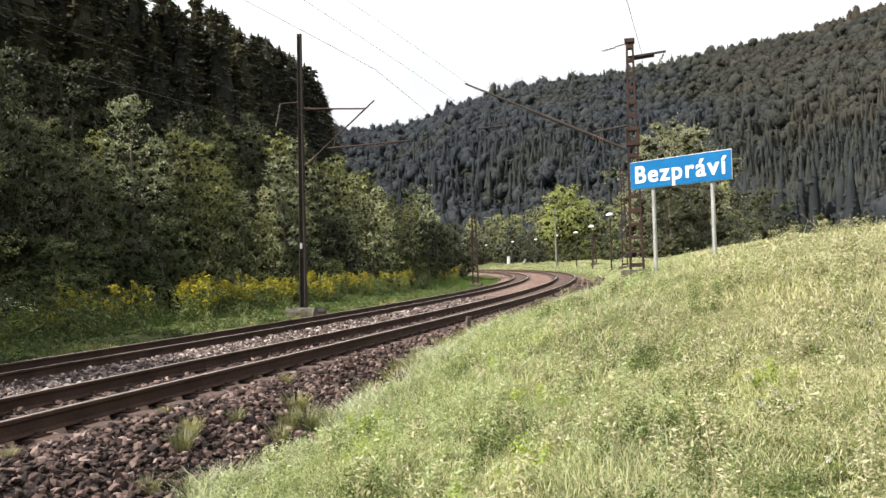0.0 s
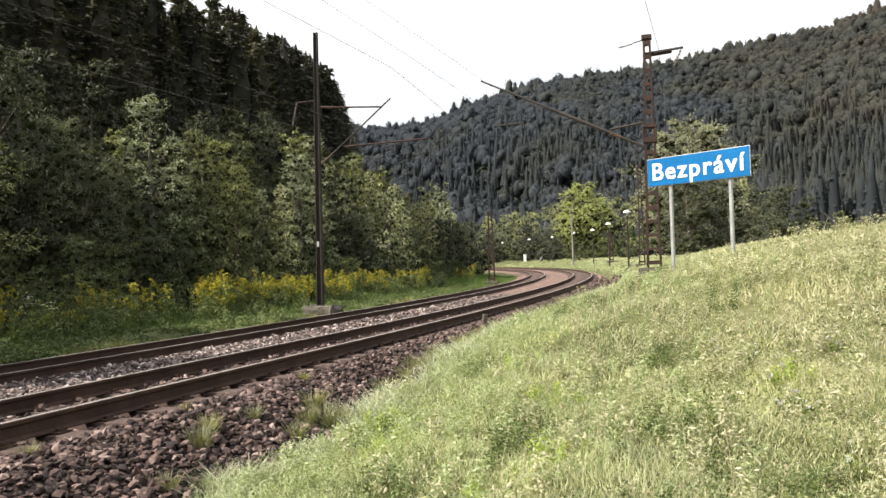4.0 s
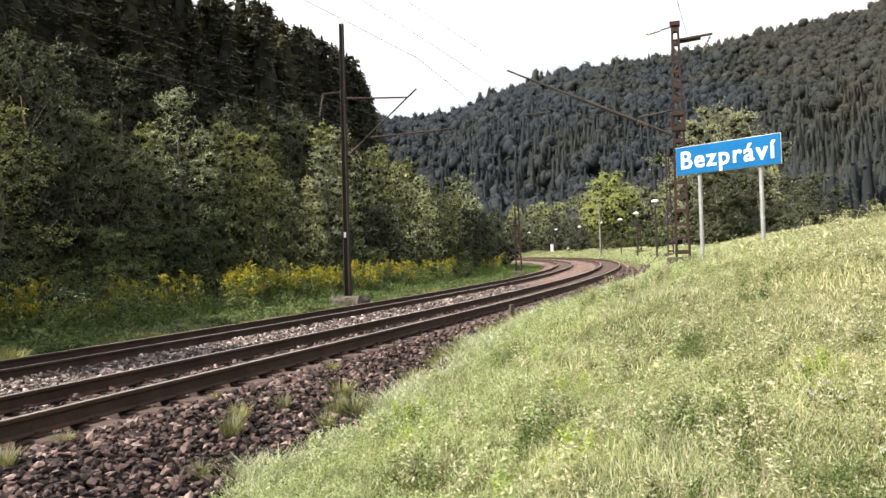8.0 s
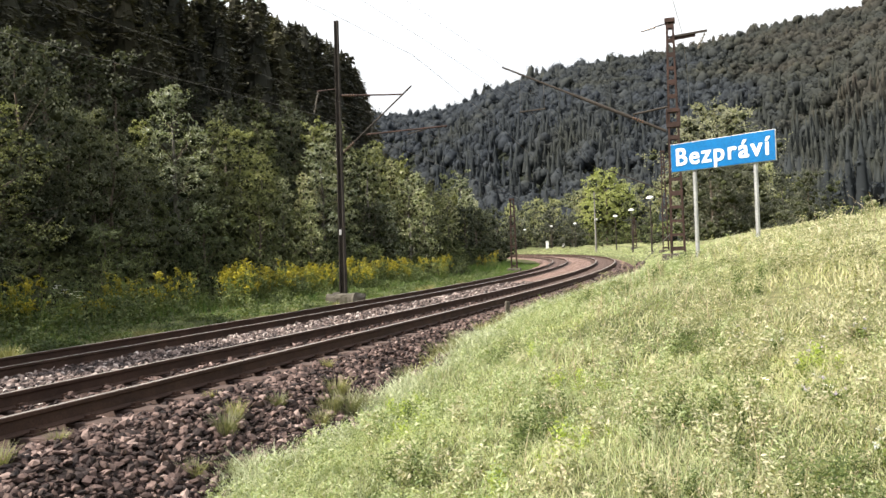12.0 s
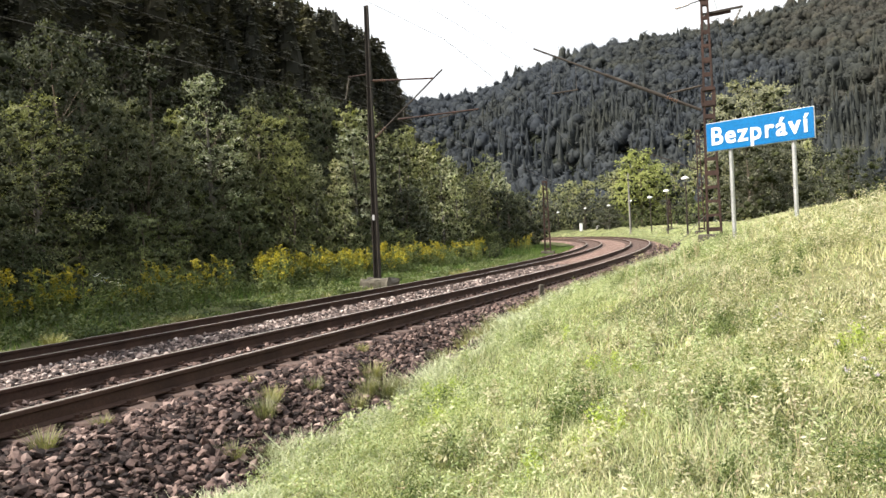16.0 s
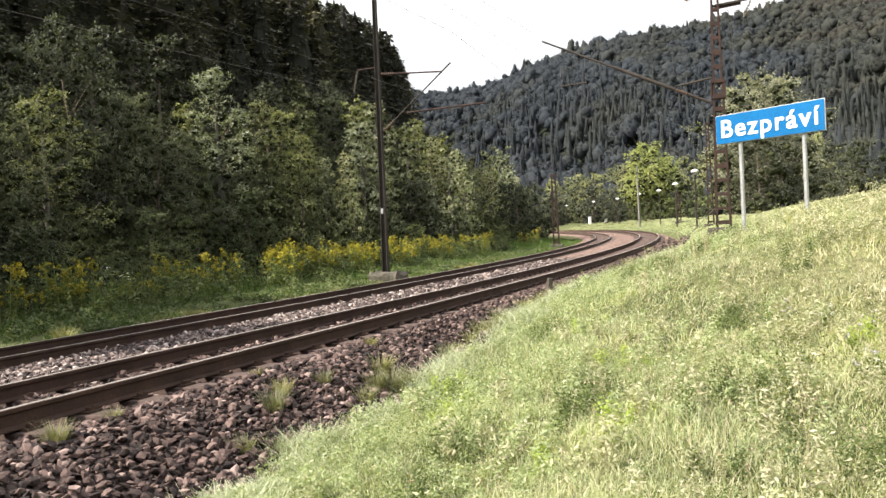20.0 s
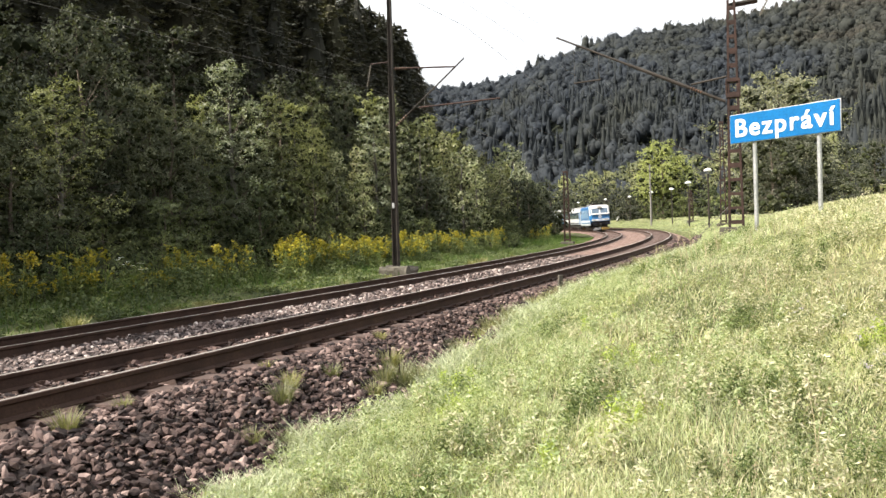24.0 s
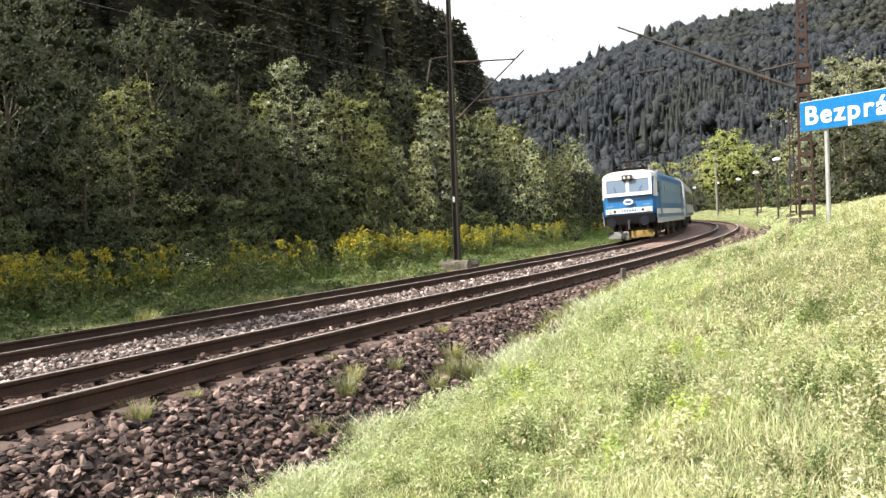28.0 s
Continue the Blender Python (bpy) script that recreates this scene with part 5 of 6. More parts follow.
def white_umbel(s, u, h):
    """A tall hogweed with flat white flower heads."""
    th = empty("hogweed", Matrix.Translation(spot(s, u)) @ pose(0, 0, 0, 0, 0, float(rng.uniform(0, 360))), "tall hogweed with flat white flower heads on the verge", "wild plant", "hogweeds on the verge")
    stem = rod((0, 0, -0.05), (0.03, 0, h), 0.012, 0.006, 5)
    heads = []
    for k in range(4):
        a, z = k * 1.9, h * (0.86 + 0.05 * k)
        tip = np.array([math.cos(a) * 0.14, math.sin(a) * 0.14, z])
        add_rod(stem, (0.02, 0, z - 0.16), tip, 0.005, 0.003, 4)
        d = rng.normal(size=(30, 3)) * np.array([0.05, 0.05, 0.008])
        heads.append(tip + d)
    part("stem", stem, TALL_WEED, th)
    v, f = leaves(np.concatenate([np.array([[0, 0, h * 0.5]]) + rng.normal(size=(60, 3)) * np.array([0.16, 0.16, h * 0.2])]), 0.14, 0.5, 0.4)
    tagged(part("foliage", raw("foliage", v, f, TALL_WEED), None, th), kind="stuff")
    v, f = leaves(np.concatenate(heads), 0.022, 0.8, 2.0)
    tagged(part("flower_head", raw("flower_head", v, f, WHITE_PETAL), None, th, "flat white umbels"), kind="stuff")


for s, u, h in ((17.8, -9.4, 1.15), (18.2, -9.3, 1.0), (10.2, -9.2, 0.9)):
    white_umbel(s, u, h)


def field_flower(seed, petal):
    r = np.random.default_rng(seed)
    bm, lf, fl = bmesh.new(), [], []
    for k in range(4):
        a = r.uniform(0, 6.28)
        tip = np.array([np.cos(a) * 0.07, np.sin(a) * 0.07, r.uniform(0.12, 0.22)])
        add_rod(bm, (0, 0, -0.02), tip, 0.003, 0.002, 4)
        fl.append(tip + r.normal(size=(16, 3)) * 0.008)
        lf.append(tip * r.uniform(0.2, 0.9, (9, 1)) + r.normal(size=(9, 3)) * 0.02)
    me = bpy.data.meshes.new("stem")
    bm.to_mesh(me)
    bm.free()
    me.materials.append(WEED)
    lv, lfc = leaves(np.concatenate(lf), 0.04, 0.5, 0.6)
    fv, ff = leaves(np.concatenate(fl), 0.013, 0.6, 0.6)
    return (("stem", me), ("foliage", raw("foliage", lv, lfc, WEED)), ("flower_head", raw("flower_head", fv, ff, petal)))


def leafy_weed(seed, h, stems, per, leaf, spread):
    """Leaves of one low herb: stems leaning out from the root, leaves in pairs up each."""
    r = np.random.default_rng(seed)
    at, face = [], []
    for k in range(stems):
        a, d = r.uniform(0, 6.28), r.uniform(0.1, 1.0) * spread
        q = r.uniform(0.15, 1.0, (per, 1))
        tip = np.array([np.cos(a) * d, np.sin(a) * d, h * r.uniform(0.6, 1.0)])
        p = tip * q + r.normal(size=(per, 3)) * leaf * 0.7
        at.append(p)
        face.append(p * np.array([1, 1, 0]) * 2 + r.normal(size=(per, 3)) * 0.06 + np.array([0, 0, 0.10]))
    v, f = leaves(np.concatenate(at), leaf, 0.3, out=np.concatenate(face), stray=0.8)
    return v


def herb_stand(name, protos, spots, mat, label):
    """Many herbs of one kind as one sheet of leaves."""
    s, u, size = (np.array(q) for q in zip(*spots))
    x, y = lay(s, u)
    root = np.stack([x, y, ground(s, u)], 1)
    out = []
    for k in range(len(s)):
        w, a = protos[k % len(protos)] * size[k], rng.uniform(0, 6.2832)
        out.append(np.stack([w[:, 0] * np.cos(a) - w[:, 1] * np.sin(a), w[:, 0] * np.sin(a) + w[:, 1] * np.cos(a), w[:, 2]], 1) + root[k])
    v = np.concatenate(out)
    tagged(new(name, raw(name, v, np.arange(len(v)).reshape(-1, 4), mat)), label, "weeds", kind="stuff")


def herbs():
    low = [leafy_weed(70 + k, h, 9, 16, 0.02, 0.12) for k, h in enumerate((0.10, 0.14, 0.18))]
    tall = [leafy_weed(74 + k, h, 9, 18, 0.036, 0.10) for k, h in enumerate((0.24, 0.32, 0.4))]
    fresh, olive, dark = [], [], []
    n = 5200
    s, u = rng.uniform(2.5, 17, n), rng.uniform(2.75, 13, n)
    x, y = lay(s, u)
    r, az = np.hypot(x, y), np.degrees(np.arctan2(x, y))
    pt = patchy(s * 1.1 + 2, u)
    ok = (r > 2.2) & (r < 15) & (az > -44) & (az < 37) & (rng.uniform(size=n) < 1.25 - r / 15)
    for a, b, q in zip(s[ok], u[ok], pt[ok]):
        dry = 1 / (1 + math.exp(-(b - 5.6 + 0.6 * q) * 1.6))
        (olive if rng.uniform() < dry else fresh).append((a, b, rng.uniform(0.6, 1.25)))
    # thick dark clumps with shade between their leaves
    for s0, u0, rad, count in ((8.0, 5.15, 0.22, 10), (8.3, 4.95, 0.2, 6), (8.1, 6.2, 0.34, 11), (7.2, 6.3, 0.34, 13), (11.6, 3.75, 0.2, 12), (14.4, 4.4, 0.28, 14), (13.4, 4.9, 0.25, 9), (10.4, 6.0, 0.25, 12),
                                (9.3, 3.55, 0.2, 11), (6.6, 4.4, 0.2, 8), (6.8, 6.9, 0.25, 14), (16.5, 5.2, 0.4, 14), (19.5, 5.6, 0.5, 14), (12.0, 6.6, 0.3, 12), (7.6, 4.2, 0.2, 8)):
        for k in range(count):
            dark.append((s0 + rng.normal() * rad, u0 + rng.normal() * rad * 0.55, rng.uniform(0.55, 0.95)))
    # single bright yellow-green plants
    bright = []
    for s0, u0, rad, count in ((10.0, 3.25, 0.2, 12), (7.4, 5.45, 0.16, 10), (8.6, 3.9, 0.2, 8), (7.0, 4.9, 0.2, 8), (9.6, 5.0, 0.25, 8), (9.0, 6.9, 0.25, 10), (11.0, 4.4, 0.3, 8)):
        for k in range(count):
            bright.append((s0 + rng.normal() * rad, u0 + rng.normal() * rad * 0.6, rng.uniform(0.5, 1.0)))
    herb_stand("bright_weeds", low + tall[:1], bright, BRIGHT_WEED, "bright yellow-green herbs in small groups")
    herb_stand("leafy_weeds", low + tall[:1], fresh, FRESH_WEED, "fresh green clover and herbs among the meadow grass")
    herb_stand("olive_weeds", low + tall[:2], olive, OLIVE_WEED, "yellowish olive herbs drying in the sun")
    herb_stand("dark_weeds", tall, dark, WEED, "thick dark green herb clumps standing in the meadow")


herbs()


def seed_stalks():
    """Thin dry stalks with brownish-grey seed heads, loose over the upper bank."""
    n = 1100
    s, u = rng.uniform(3.5, 15, n), rng.uniform(4.6, 11.5, n)
    x, y = lay(s, u)
    r, az = np.hypot(x, y), np.degrees(np.arctan2(x, y))
    ok = (r > 2.6) & (az > -20) & (az < 36) & (patchy(s * 0.8 + 1, u * 0.9) > -0.5)
    s, u = s[ok], u[ok]
    n = len(s)
    h = rng.uniform(0.18, 0.5, n)
    v, f = blades(s, u, h, np.maximum(0.0035, 0.0006 * r[ok]), 0.45, 171)
    tips = v.reshape(n, 6, 3)[:, 4:].mean(1)
    at = (tips[:, None] + rng.normal(size=(n, 9, 3)) * np.array([0.008, 0.008, 0.024])).reshape(-1, 3)
    lv, lf = leaves(at, 0.016, 0.5, 0.3)
    tagged(new("seed_stalks", raw("seed_stalks", np.concatenate([v, lv]), np.concatenate([f, lf + len(v)]), SEED_HEAD)), "thin dry stalks with brownish-grey seed heads", "grass", kind="stuff")


seed_stalks()

VIOLETS, WHITES = field_flower(80, VIOLET), field_flower(81, WHITE_PETAL)
for k in range(26):
    s, u = rng.uniform(6.0, 10.5), rng.uniform(5.9, 9.0)
    kind = VIOLETS if rng.uniform() < 0.7 else WHITES
    th = empty("field_flower", Matrix.Translation(spot(s, u)) @ pose(0, 0, 0, 0, 0, float(rng.uniform(0, 360))), "small pale violet meadow flower" if kind is VIOLETS else "small white meadow flower", "wild flower", "meadow flowers")
    for n, me in kind:
        tagged(part(n, me, None, th), kind="stuff")


def tuft_mesh(seed):
    r = np.random.default_rng(seed)
    n = 240
    a = r.uniform(0, 2 * np.pi, n)
    d = 0.09 * np.sqrt(r.uniform(0, 1, n))
    root = np.stack([np.cos(a) * d, np.sin(a) * d, np.full(n, -0.03)], 1)
    h = r.uniform(0.10, 0.26, n)
    out = np.stack([np.cos(a), np.sin(a), np.zeros(n)], 1) * (h * r.uniform(0.2, 0.9, n))[:, None]
    up = np.stack([np.zeros(n), np.zeros(n), h], 1)
    side = np.stack([-np.sin(a), np.cos(a), np.zeros(n)], 1) * 0.0028
    v = np.stack([root - side, root + side, root + up * 0.6 + out * 0.4 + side, root + up * 0.6 + out * 0.4 - side], 1).reshape(-1, 3)
    t = np.stack([root + up * 0.6 + out * 0.4 - side, root + up * 0.6 + out * 0.4 + side, root + up + out + side * 0.2, root + up + out - side * 0.2], 1).reshape(-1, 3)
    f = np.arange(4 * n).reshape(n, 4)
    return raw("grass_tuft", np.concatenate([v, t]), np.concatenate([f, f + 4 * n]), TUFT_GRASS)


TUFTS = [tuft_mesh(90 + k) for k in range(3)]


def put_tuft(s, u, scale):
    x, y = lay(s, u)
    z = float(np.maximum(bed_level(u) + FALL * s, ground(s, u)))
    ob = new("grass_tuft", TUFTS[int(rng.integers(0, 3))])
    ob.matrix_world = Matrix.Translation((float(x), float(y), z)) @ pose(0, 0, 0, 0, 0, float(rng.uniform(0, 360))) @ Matrix.Scale(scale, 4)
    tagged(ob, "pale grass tuft growing through the ballast", "grass tuft", "tufts in the ballast")


for s, u, k in ((8.55, 2.0, 1.0), (8.9, 1.85, 0.8), (10.3, 2.35, 1.35), (10.5, 2.45, 1.1), (8.0, 2.55, 0.9), (7.7, 2.3, 0.7), (9.6, 1.9, 0.7), (6.6, 1.45, 0.8),
                (13.2, 2.15, 1.0), (13.8, 2.05, 1.2), (15.0, 1.95, 1.2), (16.5, 1.9, 1.2), (12.2, 2.2, 0.9), (18.0, 1.85, 1.2), (19.6, 1.8, 1.3), (21, 1.8, 1.3), (23.5, 1.8, 1.4),
                (26, 1.75, 1.4), (29, 1.7, 1.4), (9.2, 1.35, 0.5), (7.3, 1.3, 0.6), (11.4, 1.5, 0.6)):
    put_tuft(s, u, k)
for k in range(11):
    put_tuft(rng.uniform(11, 42), -6.25 + rng.normal() * 0.2, rng.uniform(0.9, 1.6))


for k in range(16):
    s = 9 + 24 * rng.uniform() ** 1.3
    put_tuft(s, 2.3 + rng.normal() * 0.2, rng.uniform(0.5, 1.1))


def wooden_peg():
    p = lay(18.8, 1.75)
    bm = box((0.09, 0.09, 0.42), (0, 0, 0.1), bevel=0.012)
    ob = part("marker_peg", bm, OLD_CONCRETE)
    ob.matrix_world = Matrix.Translation((float(p[0]), float(p[1]), -0.16)) @ pose(0, 0, 0, 2, 3, 15)
    tagged(ob, "short weathered marker peg beside the rail", "marker post")


wooden_peg()


# ---- crushed stones ----
def stones():
    bv, bf = blob_proto(1)
    at = []
    for s0, s1, u0, u1, dens, lo, hi in ((4, 12, 0.85, 3.2, 600, 0.019, 0.042), (12, 20, 0.85, 2.9, 300, 0.022, 0.047), (20, 34, 0.85, 2.85, 120, 0.03, 0.055), (34, 62, 0.85, 2.8, 34, 0.04, 0.07), (22, 62, -6.35, -5.3, 40, 0.03, 0.055),
                                        (5, 18, -3.4, -0.85, 260, 0.024, 0.042), (18, 38, -3.4, -0.85, 80, 0.03, 0.05), (4, 24, -0.66, 0.66, 330, 0.024, 0.04), (6, 24, -4.8, -3.5, 40, 0.024, 0.04)):
        n = int((s1 - s0) * (u1 - u0) * dens)
        s, u = rng.uniform(s0, s1, n), rng.uniform(u0, u1, n)
        z = bed_level(u) + FALL * s
        land = ground(s, u)
        ok = (z > land - 0.03) | ((u > 1.5) & (u < 2.8 + 0.1 * np.sin(s * 2.3) - rng.exponential(0.12, n)))
        z = np.where(u > 1.5, np.maximum(z, land), z)
        # keep the tops of the sleepers mostly clear
        ph = np.abs(((s - 0.3) / 0.6 + 0.5) % 1 - 0.5) * 0.6
        on = (ph < 0.13) & (np.minimum(np.abs(u), np.abs(u - FAR_TRACK)) < 1.2)
        ok &= ~(on & (rng.uniform(size=n) < np.where(np.abs(u) < 0.64, 0.25, np.where(np.abs(u) < 1.25, 0.85, 0.3))))
        z = z + np.where(on & (np.abs(u) < 0.64), 0.06, 0)
        for ru in (0.75, -0.75, FAR_TRACK + 0.75, FAR_TRACK - 0.75):
            ok &= np.abs(u - ru) > 0.10
        at.append(np.stack([s, u, z, rng.uniform(lo, hi, n)], 1)[ok])
    at = np.concatenate(at)
    n = len(at)
    x, y = lay(at[:, 0], at[:, 1])
    c = np.stack([x, y, at[:, 2] + at[:, 3] * rng.uniform(0.0, 1.1, n)], 1)
    sc = at[:, 3][:, None] * np.stack([rng.uniform(0.85, 1.6, n), rng.uniform(0.7, 1.1, n), rng.uniform(0.4, 0.8, n)], 1)
    v = bv[None] * (1 + rng.normal(size=(n, len(bv), 1)) * 0.26) * sc[:, None, :]
    a, b = rng.uniform(0, 6.28, n), rng.normal(size=n) * 0.5
    ca, sa, cb, sb = np.cos(a)[:, None], np.sin(a)[:, None], np.cos(b)[:, None], np.sin(b)[:, None]
    X, Y, Z = v[..., 0] * cb + v[..., 2] * sb, v[..., 1], -v[..., 0] * sb + v[..., 2] * cb
    v = np.stack([X * ca - Y * sa, X * sa + Y * ca, Z], -1) + c[:, None, :]
    fresh = (at[:, 1] < -0.8) & (at[:, 1] > -3.45)
    for sel, mat, label in ((~fresh, STONE, "angular reddish-brown crushed stones"), (fresh, FRESH_STONE, "pale grey crushed stones between the tracks")):
        f = bf[None] + (np.arange(int(sel.sum())) * len(bv))[:, None, None]
        ob = part("loose_stones", raw("loose_stones", v[sel].reshape(-1, 3), f.reshape(-1, 3), mat), None, bed, label)
        tagged(ob, kind="stuff")
    # the nearest larger stones one by one
    protos = []
    for k in range(8):
        d = bv * (1 + rng.normal(size=(len(bv), 1)) * 0.22) * np.array([1.35, 0.95, 0.7])
        protos.append(raw("stone", d, bf, STONE))
    for k in range(300):
        s, u = rng.uniform(5.0, 11.0), rng.uniform(1.2, 2.75)
        x, y = lay(s, u)
        r = rng.uniform(0.03, 0.05)
        ob = new("stone", protos[k % 8])
        ob.parent = bed
        ob.matrix_world = Matrix.Translation((float(x), float(y), float(bed_level(u)) + 0.035)) @ pose(0, 0, 0, float(rng.normal() * 30), float(rng.normal() * 30), float(rng.uniform(0, 360))) @ Matrix.Scale(r, 4)


stones()

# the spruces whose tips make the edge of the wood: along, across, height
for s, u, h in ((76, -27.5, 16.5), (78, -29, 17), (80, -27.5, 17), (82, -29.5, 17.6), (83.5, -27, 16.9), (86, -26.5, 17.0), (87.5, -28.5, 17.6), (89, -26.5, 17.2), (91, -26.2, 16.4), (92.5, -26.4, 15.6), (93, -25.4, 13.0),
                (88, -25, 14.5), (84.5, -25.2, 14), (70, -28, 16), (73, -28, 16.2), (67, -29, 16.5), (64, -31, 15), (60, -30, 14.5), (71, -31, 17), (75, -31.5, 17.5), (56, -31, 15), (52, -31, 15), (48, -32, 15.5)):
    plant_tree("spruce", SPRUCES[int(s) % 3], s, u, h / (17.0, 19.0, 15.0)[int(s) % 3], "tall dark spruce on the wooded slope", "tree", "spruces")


# ---- train ----
T_BLUE = plain("train_blue", (0.016, 0.13, 0.33), 0.3, 0, 0.5)
T_WHITE = plain("train_white", (0.64, 0.65, 0.66), 0.35, 0, 0.5)
T_GREY = plain("train_grey", (0.30, 0.31, 0.33), 0.45)
T_ROOF = worn("train_roof", (0.17, 0.17, 0.17), (0.27, 0.27, 0.265), 1.5, 0.7, 0, 20, 0.1)
T_DARK = worn("train_underframe", (0.018, 0.017, 0.018), (0.045, 0.04, 0.038), 2, 0.8, 0.1, 30, 0.2)
T_YELLOW = plain("train_yellow", (0.22, 0.145, 0.035), 0.7)
T_STEEL = worn("wheel_steel", (0.12, 0.1, 0.09), (0.25, 0.22, 0.2), 5, 0.45, 0.8, 40, 0.1)


def glassy(name, colour):
    m, tree, b = material(name, 0.06, 0.0, 0.5)
    b.inputs["Base Color"].default_value = (*colour, 1)
    b.inputs["Coat Weight"].default_value = 0.1
    return m


T_GLASS = glassy("train_glass", (0.014, 0.038, 0.055))
# The pale blue base stands in for sky mirrored in the windscreens.
T_SCREEN = glassy("cab_glass_sky", (0.1, 0.145, 0.205))
# Blue paint greyed and lightened: the side's sky reflection is in this colour.
T_SIDE = plain("train_side_sheen", (0.15, 0.26, 0.40), 0.3, 0, 0.6)
T_PANEL = plain("train_pale_grey", (0.42, 0.43, 0.43), 0.5)
T_PLOUGH = plain("plough_grey", (0.12, 0.12, 0.125), 0.7)
T_BLACK = plain("buffer_black", (0.009, 0.01, 0.016), 0.55, 0, 0.2)
T_SOOT = plain("sooty_black", (0.008, 0.008, 0.009), 0.9, 0, 0.1)
T_NAVY = plain("coach_navy", (0.014, 0.022, 0.05), 0.4)
T_PALE = plain("coach_pale", (0.4, 0.42, 0.45), 0.4)
T_LAMP = glassy("lamp_glass", (0.4, 0.4, 0.38))


def line_pose(s):
    x, y = lay(s, FAR_TRACK)
    return Matrix.Translation((float(x), float(y), float(rail_level(s, FAR_TRACK))))


def shell(outline, rows):
    """A body lofted from an (x, z) outline; rows: y, scale of x, and a function moving y by height."""
    bm = bmesh.new()
    rings = []
    for y, k, shift in rows:
        rings.append([bm.verts.new((x * k, y + shift(z), z)) for x, z in outline])
    n = len(outline)
    for a, b in zip(rings, rings[1:]):
        for i in range(n):
            bm.faces.new((a[i], a[(i + 1) % n], b[(i + 1) % n], b[i]))
    bm.faces.new(rings[0])
    bm.faces.new(list(reversed(rings[-1])))
    bmesh.ops.recalc_face_normals(bm, faces=bm.faces)
    return bm


def body_outline(w, z0, z1, zr, flat=0.7):
    """Half-round roofed section: floor z0, side top z1, crown zr."""
    pts = [(-w / 2, z0), (-w / 2, z1)]
    for k in range(1, 8):
        a = math.pi * (1 - k / 8)
        pts.append((w / 2 * math.copysign(abs(math.cos(a)) ** flat, math.cos(a)), z1 + (zr - z1) * math.sin(a) ** 0.8))
    return pts + [(w / 2, z1), (w / 2, z0)]


def slab(corners, thick, out):
    """A plate over four corners, raised along out."""
    bm = bmesh.new()
    o = Vector(out).normalized() * thick
    a = [bm.verts.new(c) for c in corners]
    b = [bm.verts.new(Vector(c) + o) for c in corners]
    bm.faces.new(list(reversed(a)))
    bm.faces.new(b)
    for i in range(4):
        j = (i + 1) % 4
        bm.faces.new((a[i], a[j], b[j], b[i]))
    bmesh.ops.recalc_face_normals(bm, faces=bm.faces)
    return bm


def wheelset_mesh(r):
    bm = bmesh.new()
    add_rod(bm, (-1.0, 0, 0), (1.0, 0, 0), 0.09, sides=10)
    for sx in (-1, 1):
        add_rod(bm, (sx * 0.70, 0, 0), (sx * 0.82, 0, 0), r, r * 0.99, 28)
        add_rod(bm, (sx * 0.67, 0, 0), (sx * 0.70, 0, 0), r + 0.03, sides=28)
        for k in range(5):
            a = k * 2 * math.pi / 5
            add_rod(bm, (sx * 0.83, r * 0.5 * math.cos(a), r * 0.5 * math.sin(a)), (sx * 0.845, r * 0.5 * math.cos(a), r * 0.5 * math.sin(a)), 0.06, sides=8)
    me = bpy.data.meshes.new("wheelset")
    bm.to_mesh(me)
    bm.free()
    me.materials.append(T_STEEL)
    return me


BIG_WHEEL, SMALL_WHEEL = wheelset_mesh(0.625), wheelset_mesh(0.46)
WHEELS = []


def bogie(th, y, base, mesh, r):
    for sx in (-1, 1):
        bm = bmesh.new()
        add_box(bm, (0.14, base + 1.0, 0.26), (sx * 1.05, y, 0.78), bevel=0.03)
        add_box(bm, (0.2, 0.5, 0.5), (sx * 1.08, y, 0.72), bevel=0.04)
        for dy in (-base / 2, base / 2):
            add_box(bm, (0.22, 0.36, 0.36), (sx * 1.12, y + dy, r), bevel=0.05)
            add_rod(bm, (sx * 1.1, y + dy - 0.28, r + 0.1), (sx * 1.1, y + dy - 0.28, 1.02), 0.09, sides=10)
            add_rod(bm, (sx * 1.1, y + dy + 0.28, r + 0.1), (sx * 1.1, y + dy + 0.28, 1.02), 0.09, sides=10)
        part("bogie_frame", bm, T_DARK, th, "dark dusty bogie frame")
    for dy in (-base / 2, base / 2):
        w = part("wheelset", mesh, None, th)
        w.matrix_local = Matrix.Translation((0, y + dy, r))
        WHEELS.append((w, y + dy, r))


def buffers(th, y, way):
    for sx in (-0.875, 0.875):
        bm = bmesh.new()
        add_rod(bm, (sx, y, 1.06), (sx, y + way * 0.36, 1.06), 0.11, 0.10, 14)
        add_rod(bm, (sx, y + way * 0.36, 1.06), (sx, y + way * 0.62, 1.06), 0.075, 0.075, 12)
        add_rod(bm, (sx, y + way * 0.62, 1.06), (sx, y + way * 0.66, 1.06), 0.25, 0.24, 18)
        part("buffer", bm, T_BLACK, th, "round black buffer")
    bm = bmesh.new()
    add_box(bm, (0.16, 0.3, 0.22), (0, y + way * 0.12, 1.04), bevel=0.03)
    add_rod(bm, (0, y + way * 0.25, 1.06), (0, y + way * 0.42, 0.62), 0.045, sides=8)
    part("coupling", bm, T_DARK, th)


